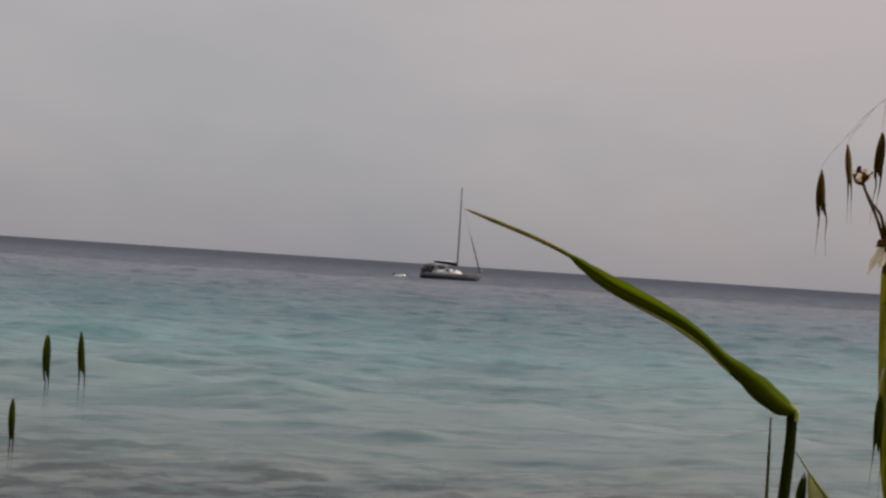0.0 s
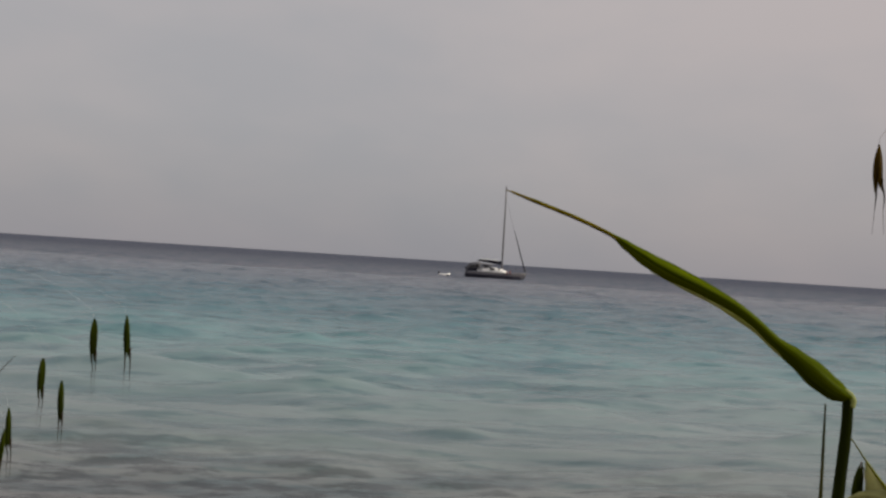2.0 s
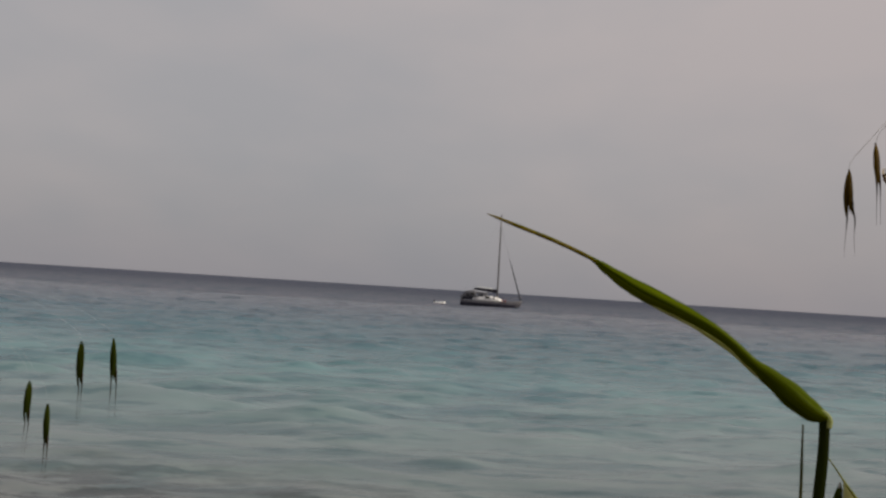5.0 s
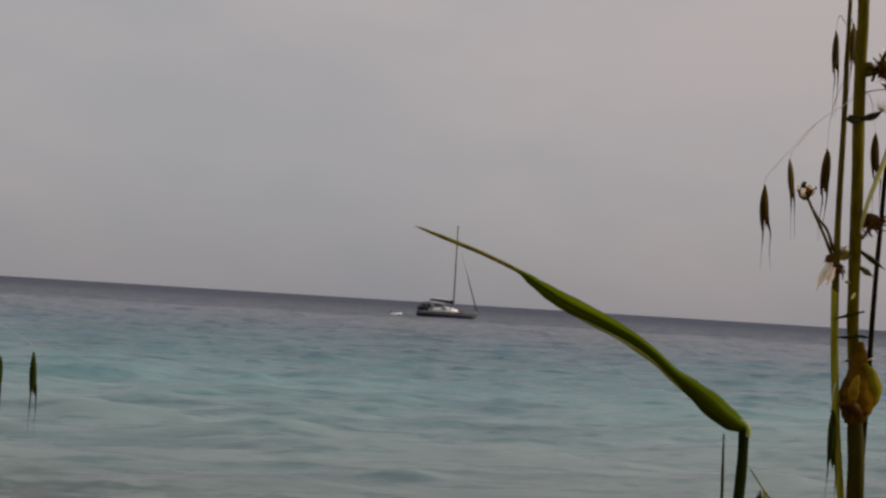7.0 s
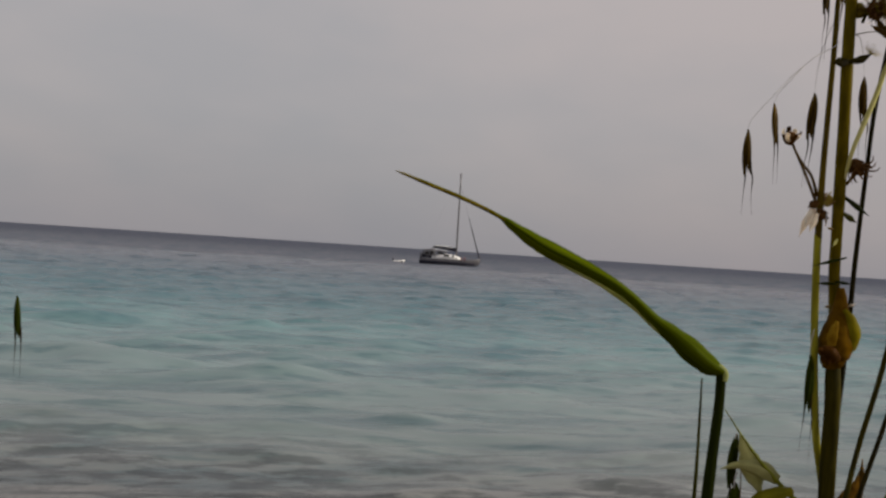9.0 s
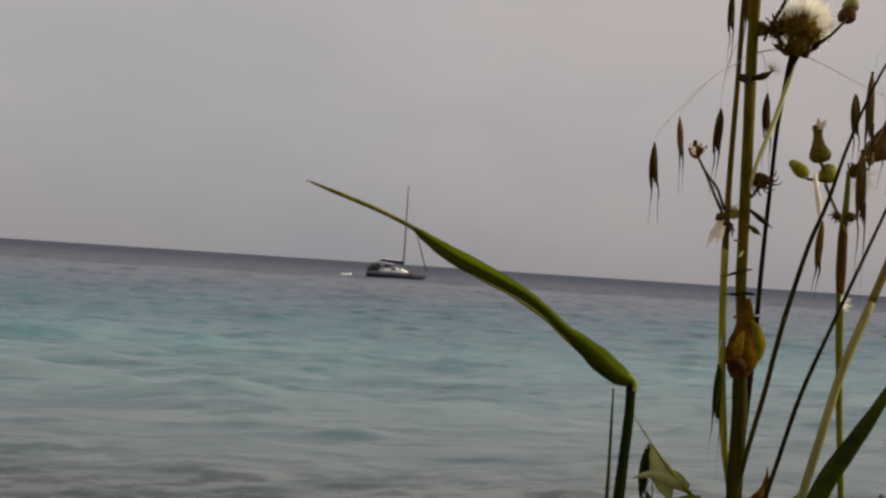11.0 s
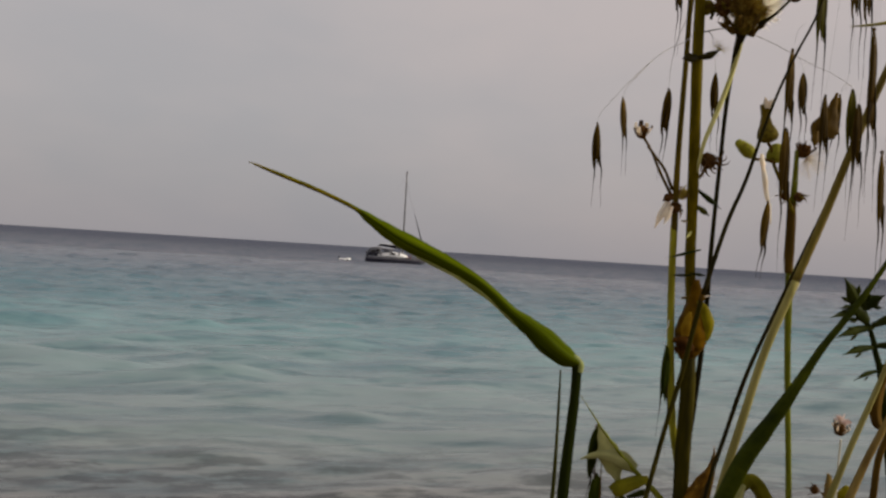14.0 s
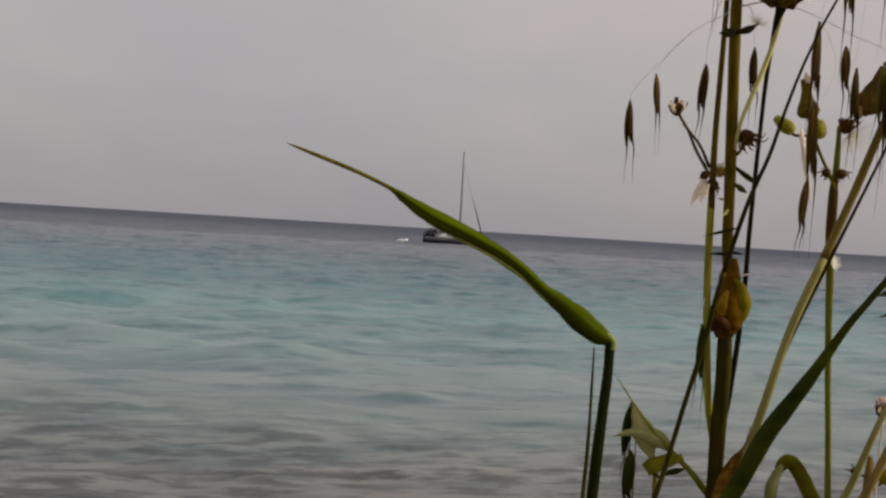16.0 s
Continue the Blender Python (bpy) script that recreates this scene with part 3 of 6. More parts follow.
    rings(bm, [[Vector((x, y * w, z + lift)) for y, z in ((-1.5, 1.05), (-1.5, 2.05), (-1.36, 2.24), (0, 2.32), (1.36, 2.24), (1.5, 2.05), (1.5, 1.05))]
               for x, w, lift in ((0.05, 0.86, -0.85), (0.55, 0.93, 0.02), (1.0, 1.0, 0.34), (2.2, 1.0, 0.50), (2.9, 0.98, 0.54))])
    tent = under("cockpit_tent", bm, CANVAS_GREY, "grey canvas tent over the cockpit")
    for sgn in (-1, 1):
        for x0, x1, z0, z1 in ((0.95, 1.75, 1.75, 2.15), (1.95, 2.65, 1.85, 2.35)):
            bm = bmesh.new()
            box(bm, x0, x1, sgn * 1.5 - 0.05, sgn * 1.5 + 0.05, z0, z1, 0.03)
            under("tent_window", bm, SMOKED, "dark clear-vinyl tent window", tent)
    # stern rail, arch and stowed outboard
    for sgn in (-1, 1):
        bm = bmesh.new()
        tube([(0.15, 0.1 * sgn, 1.72), (0.1, 1.0 * sgn, 1.72), (0.4, 1.42 * sgn, 1.72), (1.7, 1.62 * sgn, 1.68)], (0.022,), 6, 4, bm)
        tube([(0.15, 0.1 * sgn, 1.36), (0.1, 1.0 * sgn, 1.36), (0.4, 1.42 * sgn, 1.36), (1.7, 1.62 * sgn, 1.34)], (0.018,), 6, 4, bm)
        under("stern_rail", bm, STEEL)
        bm = bmesh.new()
        tube([(0.45, 1.3 * sgn, 1.0), (0.35, 1.28 * sgn, 1.9), (0.5, 1.1 * sgn, 2.15), (0.5, 0.0, 2.2)], (0.03,), 6, 4, bm)
        under("stern_arch", bm, STEEL)
    for sgn in (-1, 1):
        bm = bmesh.new()
        box(bm, 0.45, 2.3, sgn * 1.56 - 0.03, sgn * 1.56 + 0.03, 1.05, 1.66, 0.02)
        under("weather_cloth", bm, CANVAS, "dark canvas cloth laced along the rail")
    bm = bmesh.new()
    box(bm, 0.0, 0.42, -1.15, -0.7, 1.28, 1.78, 0.08)
    under("outboard_motor", bm, CANVAS, "dark outboard stowed on the stern rail")
    # bow rail, stanchions and life lines
    for sgn in (-1, 1):
        bm = bmesh.new()
        tube([(9.7, 1.0 * sgn, 1.85), (10.8, 0.58 * sgn, 1.95), (11.6, 0.2 * sgn, 2.02), (11.75, 0, 2.02)], (0.022,), 6, 4, bm)
        tube([(9.7, 1.0 * sgn, 1.2), (9.7, 1.0 * sgn, 1.85)], (0.02,), 6, 2, bm)
        tube([(11.2, 0.33 * sgn, 1.35), (11.5, 0.25 * sgn, 2.0)], (0.02,), 6, 2, bm)
        under("bow_rail", bm, STEEL)
        for x, h, d in ((3.0, 1.78, 1.02), (5.0, 1.85, 1.05), (7.0, 1.76, 1.08), (8.6, 1.4, 1.15)):
            bm = bmesh.new()
            tube([(x, h * sgn, d), (x, h * sgn, d + 0.65)], (0.016,), 6, 1, bm)
            under("stanchion", bm, STEEL)
        bm = bmesh.new()
        tube([(1.7, 1.62 * sgn, 1.68), (3.0, 1.78 * sgn, 1.67), (5.0, 1.85 * sgn, 1.7), (7.0, 1.76 * sgn, 1.73), (8.6, 1.4 * sgn, 1.8), (9.7, 1.0 * sgn, 1.85)], (0.008,), 5, 2, bm)
        under("life_line", bm, STEEL)
    # rig
    bm = bmesh.new()
    tube([(6.95, 0, 1.6), (6.93, 0, 8), (6.87, 0, 17.4)], (0.16, 0.155, 0.13), 10, 4, bm)
    mast = under("mast", bm, SPAR, "bare grey mast")
    for z in (6.6, 11.6):
        for sgn in (-1, 1):
            bm = bmesh.new()
            tube([(6.93, 0, z), (6.75, 1.05 * sgn * (1 if z < 8 else 0.75), z + 0.1)], (0.035, 0.025), 6, 2, bm)
            under("spreader", bm, SPAR, parent=mast)
    bm = bmesh.new()
    box(bm, 6.75, 6.98, -0.1, 0.1, 17.38, 17.5, 0.02)
    tube([(6.87, 0, 17.3), (6.87, 0, 17.7)], (0.015,), 5, 1, bm)
    under("masthead_fitting", bm, SPAR, parent=mast)
    bm = bmesh.new()
    tube([(6.8, 0, 2.66), (4.5, 0, 2.86), (2.2, 0, 3.06)], (0.075, 0.075, 0.06), 8, 3, bm)
    boom = under("boom", bm, SPAR)
    bm = bmesh.new()
    tube([(6.85, 0, 2.86), (5.5, 0, 2.96), (4.0, 0, 3.08), (2.5, 0, 3.18)], (0.34, 0.30, 0.26, 0.15), 10, 5, bm, wobble=0.2)
    under("sail_cover", bm, CANVAS, "dark cover over the lowered mainsail", boom)
    bm = bmesh.new()
    tube([(6.2, 0, 3.22), (5.5, 0, 3.28), (4.0, 0, 3.38), (2.7, 0, 3.40)], (0.06, 0.10, 0.10, 0.06), 8, 5, bm, wobble=0.3)
    under("mainsail", bm, GELCOAT, "white fold of the mainsail above its cover", boom)
    bm = bmesh.new()
    tube([(11.35, 0, 1.5), (10.1, 0, 5.4), (8.9, 0, 9.1)], (0.12, 0.10, 0.05), 8, 5, bm)
    jib = under("furled_jib", bm, CANVAS, "jib rolled tightly on its stay")
    bm = bmesh.new()
    tube([(8.9, 0, 9.1), (7.0, 0, 15.2)], (0.02,), 5, 2, bm)
    under("forestay", bm, SPAR, parent=jib)
    bm = bmesh.new()
    tube([(0.1, 0, 1.3), (6.8, 0, 16.9)], (0.004,), 5, 2, bm)
    under("backstay", bm, STEEL)
    for sgn in (-1, 1):
        bm = bmesh.new()
        tube([(6.7, 1.75 * sgn, 1.1), (6.75, 1.05 * sgn, 6.7), (6.78, 0.8 * sgn, 11.7), (6.87, 0.05 * sgn, 16.5)], (0.008,), 5, 1, bm)
        under("shroud", bm, STEEL)
    # fenders and anchor
    for x in (7.9, 8.5):
        bm = bmesh.new()
        lens(0.75, 0.26, 0.26, 0.5, 8, 8, 0.3, bm, Matrix.Translation((x, -1.66 + (x - 7.9) * 0.25, 1.55)))
        under("fender", bm, RED, "faded red fender hung on the rail")
    bm = bmesh.new()
    tube([(11.3, 0, 1.42), (11.75, 0, 1.36), (11.95, 0, 1.15)], (0.05, 0.05, 0.03), 6, 3, bm)
    box(bm, 11.75, 12.0, -0.16, 0.16, 1.0, 1.1, 0.03)
    under("anchor", bm, SPAR)
    return boat


def build_dinghy():
    d = thing("dinghy", (-8.70, 128.20, 0.03), "small pale inflatable dinghy with an outboard", "dinghy")
    d.scale = (0.9, 0.9, 0.9)

    def under(name, bm, mat, label=""):
        return part(name, bm, mat, d, label, Matrix.Identity(4))
    bm = bmesh.new()
    tube([(0.15, -0.6, 0.2), (1.2, -0.62, 0.2), (1.8, -0.42, 0.26), (2.1, 0, 0.36), (1.8, 0.42, 0.26), (1.2, 0.62, 0.2), (0.15, 0.6, 0.2)],
         (0.12, 0.2, 0.2, 0.19, 0.2, 0.2, 0.12), 10, 5, bm)
    under("inflated_tube", bm, RUBBER)
    bm = bmesh.new()
    box(bm, 0.3, 1.8, -0.5, 0.5, 0.02, 0.1, 0.02)
    under("floor_board", bm, RUBBER)
    bm = bmesh.new()
    box(bm, 0.95, 1.2, -0.55, 0.55, 0.34, 0.38, 0.015)
    under("thwart", bm, GELCOAT)
    bm = bmesh.new()
    box(bm, 0.28, 0.34, -0.5, 0.5, 0.03, 0.42, 0.01)
    under("transom", bm, GELCOAT)
    bm = bmesh.new()
    box(bm, 1.55, 1.95, -0.72, -0.42, 0.05, 0.3, 0.07)
    under("bow_bag", bm, CANVAS, "dark bag at the bow")
    bm = bmesh.new()
    box(bm, 0.02, 0.3, -0.13, 0.13, 0.4, 0.72, 0.06)
    tube([(0.18, 0, 0.45), (0.15, 0, -0.3)], (0.06, 0.05), 6, 2, bm)
    under("outboard_motor", bm, CANVAS, "dark outboard motor")


build_boat()
build_dinghy()

# ------------------------------------------------------------- plants on the bank
def ray_noise(rng, amount):
    return Vector((rng.uniform(-1, 1), rng.uniform(-1, 1), rng.uniform(-1, 1))) * amount


def glume_mesh(mat, seed):
    """One husk: a pointed boat-shaped pod of unit length."""
    bm = lens(1.0, 0.115 + 0.015 * seed, 0.10, 0.42, 10, 12, 0.05, dents=0.06)
    for v in bm.verts:
        v.co.x += 0.02 * math.sin(3 * v.co.z + seed)
    return mesh_of("glume", bm, mat)


def awn_mesh(seed):
    rng = random.Random(seed)
    k = rng.uniform(-0.03, 0.03)
    return mesh_of("awn", tube([(0, 0, 0.22), (0.0, 0, 0.0), (0.012 + k, 0, -0.35), (-0.02 + k, 0.01, -0.85), (-0.04 + 2 * k, 0.02, -1.5)],
                               (0.026, 0.023, 0.014, 0.005, 0.002), 6, 4), AWN)


GLUMES = {"green": [glume_mesh(SPIKE_GREEN, k) for k in range(3)], "brown": [glume_mesh(SPIKE_BROWN, k) for k in range(3)],
          "olive": [glume_mesh(SPIKE_OLIVE, k) for k in range(3)]}
AWNS = [awn_mesh(k) for k in range(4)]
spikelet_count = 0


def spikelet(parent, top, bottom, tone="brown", spread=2.6, awn=0.78, slim=1.0):
    """A hanging wild-oat spikelet between two places: two husks, a floret between them and two long awns."""
    global spikelet_count
    spikelet_count += 1
    rng = random.Random(spikelet_count)
    top, bottom = Vector(top), Vector(bottom)
    d = bottom - top
    size = d.length
    turn = Vector((0, 0, -1)).rotation_difference(d.normalized()).to_matrix().to_4x4()
    m = Matrix.Translation(top) @ turn @ Matrix.Rotation(rng.uniform(-0.5, 0.5), 4, "Z")
    bm = lens(size * 0.9, size * 0.10 * slim, size * 0.10 * slim, 0.45, 8, 8, 0.05, at=Matrix.Translation((0, 0, -size * 0.04)))
    lens(size * 0.07, size * 0.05, size * 0.05, 0.4, 6, 4, 0.3, bm, Matrix.Translation((0, 0, size * 0.02)))
    body = part("spikelet", bm, {"green": SPIKE_GREEN, "olive": SPIKE_OLIVE, "brown": SPIKE_BROWN}[tone], parent,
                tone + " drooping oat spikelet", parent.matrix_basis.inverted() @ m)
    for sgn in (-1, 1):
        s = size * rng.uniform(0.94, 1.04)
        a = radians(spread * rng.uniform(0.7, 1.2)) * sgn
        part("glume", GLUMES[tone][rng.randrange(3)], None, body, "",
             Matrix.Rotation(-a, 4, "Y") @ Matrix.Translation((sgn * size * 0.015, sgn * size * 0.012, 0)) @ Matrix.Diagonal((s * slim, s * slim, s, 1)))
        k = size * awn * rng.uniform(0.85, 1.1)
        part("awn", AWNS[rng.randrange(4)], None, body, "",
             Matrix.Translation((sgn * size * 0.055, 0, -size * 0.86)) @ Matrix.Rotation(-a * 0.35, 4, "Y") @ Matrix.Diagonal((size * slim, size * slim, k, 1)))
    return body


def down_to(points):
    """The course of a stem carried on in its own direction, straightening, until it meets the ground."""
    pts = [Vector(q) for q in points]
    d = (pts[-1] - pts[-2]).normalized()
    pts.append(pts[-1] + d * 0.04)
    while pts[-1].z > 1.90 and len(pts) < 60:
        d = (d * 0.72 + Vector((0, 0.02, -1)) * 0.28).normalized()
        pts.append(pts[-1] + d * min(0.12, max((pts[-1].z - 1.84) / max(-d.z, 0.3), 0.03)))
    pts[-1].z = 1.84
    return pts


def dry_head(parent, at, size, mat=HEAD_BROWN, petals=None, n=11, up=(0, 0, 1), seed=0, name="dry_head", label="", wide=1.0, flare=1.0):
    """A withered composite head: a small cup and curling bracts."""
    rng = random.Random(seed + 31)
    turn = Vector((0, 0, 1)).rotation_difference(Vector(up).normalized()).to_matrix().to_4x4()
    m = Matrix.Translation(at) @ turn
    bm = bmesh.new()
    loops = []
    for z, r in ((-0.55, 0.10), (-0.45, 0.30), (-0.15, 0.46), (0.15, 0.42), (0.38, 0.30), (0.42, 0.08)):
        loops.append([m @ Vector((math.cos(a) * r * size * rng.uniform(0.85, 1.15), math.sin(a) * r * size * rng.uniform(0.85, 1.15), z * size))
                      for a in np.linspace(0, 2 * math.pi, 10, endpoint=False)])
    head = part(name, rings(bm, loops), mat, parent, label)
    for i in range(n):
        a = 2 * math.pi * i / n + rng.uniform(-0.2, 0.2)
        o = Vector((math.cos(a), math.sin(a), 0))
        l = size * rng.uniform(0.5, 0.85)
        pts = [m @ (o * size * 0.38 + Vector((0, 0, -0.1 * size))), m @ (o * size * 0.62 + Vector((0, 0, l * 0.4))),
               m @ (o * size * (0.62 + (rng.uniform(0.35, 0.9) - 0.62) * flare) + Vector((0, 0, l * rng.uniform(0.5, 1.0))))]
        bm = blade(pts, (size * 0.2 * wide, size * 0.16 * wide, size * 0.03 * wide ** 3), facing=turn.to_3x3() @ o, fold=0.3, thick=size * 0.04, steps=3)
        part("bract", bm, petals if petals and i % 2 else mat, head)
    return head


def bud(parent, at, tip, width, mat=BUD, name="bud", label="", ridges=10):
    """A closed bud wrapped in overlapping narrow bracts."""
    at, tip = Vector(at), Vector(tip)
    d = tip - at
    turn = Vector((0, 0, 1)).rotation_difference(d.normalized()).to_matrix().to_4x4()
    m = Matrix.Translation(at) @ turn
    bm = bmesh.new()
    loops = []
    for s, r in ((0, 0.25), (0.08, 0.75), (0.3, 1.0), (0.55, 0.92), (0.8, 0.7), (0.96, 0.5), (1.0, 0.2)):
        loops.append([m @ Vector((math.cos(a) * r * width / 2 * (1 + 0.10 * (k % 2)), math.sin(a) * r * width / 2 * (1 + 0.10 * (k % 2)), s * d.length))
                      for k, a in ((k, 2 * math.pi * k / (2 * ridges)) for k in range(2 * ridges))])
    return part(name, rings(bm, loops), mat, parent, label)


def down_tuft(parent, centre, axis, radius, count, mat=PAPPUS, spread=1.25, seed=0, thick=0.00016, name="pappus", label="white seed down", fuzz=0.08):
    """Many fine seed hairs standing out from a head."""
    rng = random.Random(seed + 77)
    bm = bmesh.new()
    axis = Vector(axis).normalized()
    side = axis.cross(Vector((0.1, 1, 0.2))).normalized()
    other = axis.cross(side)
    for _ in range(count):
        a, t = rng.uniform(0, 6.283), spread * math.sqrt(rng.random())
        d = axis * math.cos(t) + (side * math.cos(a) + other * math.sin(a)) * math.sin(t)
        l = radius * rng.uniform(0.7, 1.05)
        s = d.cross(ray_noise(rng, 1)).normalized() * thick
        q = d.cross(s).normalized() * thick
        c = Vector(centre)
        e = c + d * l + ray_noise(rng, radius * fuzz)
        b = [bm.verts.new(c + s), bm.verts.new(c + q), bm.verts.new(c - s - q)]
        f = [bm.verts.new(e + s * 0.6), bm.verts.new(e + q * 0.6), bm.verts.new(e - (s + q) * 0.6)]
        for i in range(3):
            bm.faces.new((b[i], b[(i + 1) % 3], f[(i + 1) % 3], f[i]))
        bm.faces.new(f)
    return part(name, bm, mat, parent, label)


def leaflet(parent, a, b, width, mat, facing=(0, -1, 0.2), name="bract", label="", bend=0.0, fold=0.3):
    a, b = Vector(a), Vector(b)
    mid = a.lerp(b, 0.5) + Vector((0, 0, bend))
    return part(name, blade([a, mid, b], (width * 0.55, width, width * 0.08), facing=facing, fold=fold, thick=0.0005, steps=5), mat, parent, label)


# --- grass with the long bent flag leaf
def build_flag_grass():
    g = thing("grass_plant", (0.105, 0.43, 1.86), "fresh green grass with one long bent flag leaf", "grass")
    part("culm", tube(down_to([(0.1500, 0.4200, 2.4464), (0.1499, 0.4200, 2.4280), (0.1485, 0.4200, 2.4064), (0.1471, 0.4200, 2.3849), (0.1460, 0.4200, 2.3634)]),
                      (0.0026, 0.0028, 0.0031, 0.0032, 0.0033, 0.0034, 0.0036), 10, 5, wobble=0.05), DARK_STEM, g, "dark green culm")
    pts = [(0.1501, 0.4200, 2.4445), (0.1420, 0.4200, 2.4484), (0.1322, 0.4200, 2.4555), (0.1224, 0.4200, 2.4629), (0.1121, 0.4200, 2.4700), (0.0998, 0.4200, 2.4805), (0.0869, 0.4200, 2.4888), (0.0701, 0.4200, 2.4969), (0.0568, 0.4200, 2.5027), (0.0448, 0.4200, 2.5085), (0.0342, 0.4200, 2.5148), (0.0254, 0.4200, 2.5202), (0.0073, 0.4200, 2.5278), (-0.0120, 0.4200, 2.5345), (-0.0240, 0.4200, 2.5386), (-0.0294, 0.4200, 2.5403)]
    px = 0.42 / 1386
    leaf = part("leaf_blade", blade(pts, [w * px for w in (22, 38, 44, 33, 23, 21, 23, 28, 31, 27, 18, 8, 7.5, 6, 3.5, 1.2)], facing=(0.06, -1, 0.10),
                                    twist=(0, 0, 6, 8, 4, -6, -4, 5, 8, 5, 0, 0), fold=0.90, arch=1.25, thick=0.0009, steps=6, ripple=0.0006), LEAF_TOP, g, "long tapering twisted green leaf blade")
    # pale tube added to imitate the bright halo under the leaf
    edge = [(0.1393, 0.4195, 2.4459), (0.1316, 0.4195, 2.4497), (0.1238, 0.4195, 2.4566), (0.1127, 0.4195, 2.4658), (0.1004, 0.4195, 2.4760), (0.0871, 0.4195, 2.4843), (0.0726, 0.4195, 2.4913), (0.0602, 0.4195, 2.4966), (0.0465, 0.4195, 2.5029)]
    part("leaf_margin", tube(edge, (0.0004, 0.0008, 0.0010, 0.0011, 0.0011, 0.0011, 0.0010, 0.0008, 0.0004), 6, 5, wobble=0.5), LEAF_HALO, leaf, "pale thin line added for the bright halo along the leaf edge")
    rib = [(0.0312, 0.4185, 2.5169), (0.0193, 0.4185, 2.5230), (0.0016, 0.4185, 2.5296), (-0.0148, 0.4185, 2.5351), (-0.0250, 0.4185, 2.5387), (-0.0309, 0.4185, 2.5406)]
    part("leaf_tip", tube(rib, (0.0003, 0.0008, 0.0010, 0.0009, 0.0007, 0.0002), 8, 5), STEM, leaf, "thin drying leaf tip")
    part("ligule", tube([(0.1465, 0.4190, 2.4488), (0.1497, 0.4190, 2.4465), (0.1515, 0.4190, 2.4435), (0.1511, 0.4190, 2.4398)], (0.0008, 0.0015, 0.0018, 0.0017), 10, 5, wobble=0.35), LIGULE, g, "pale membranous ligule at the leaf joint")
    part("dry_sheath", tube(down_to([(0.1439, 0.4320, 2.4387), (0.1440, 0.4320, 2.4223), (0.1441, 0.4320, 2.4002), (0.1439, 0.4320, 2.3782), (0.1432, 0.4320, 2.3592)]),
                            (0.0005, 0.0008, 0.0011, 0.0013, 0.0014, 0.0014, 0.0014), 8, 5, wobble=0.1), STEM_OLIVE, g, "dry olive thin stalk")
    part("side_blade", blade(down_to([(0.1569, 0.4350, 2.4246), (0.1629, 0.4350, 2.4163), (0.1696, 0.4350, 2.4072), (0.1797, 0.4350, 2.3950), (0.1901, 0.4350, 2.3840), (0.2028, 0.4350, 2.3721), (0.2116, 0.4350, 2.3620)]),
                             (0.0003, 0.0008, 0.0016, 0.0026, 0.0036, 0.0046, 0.005, 0.005, 0.005), fold=0.4, thick=0.0006), STEM_GREEN, g, "narrow green grass blade")


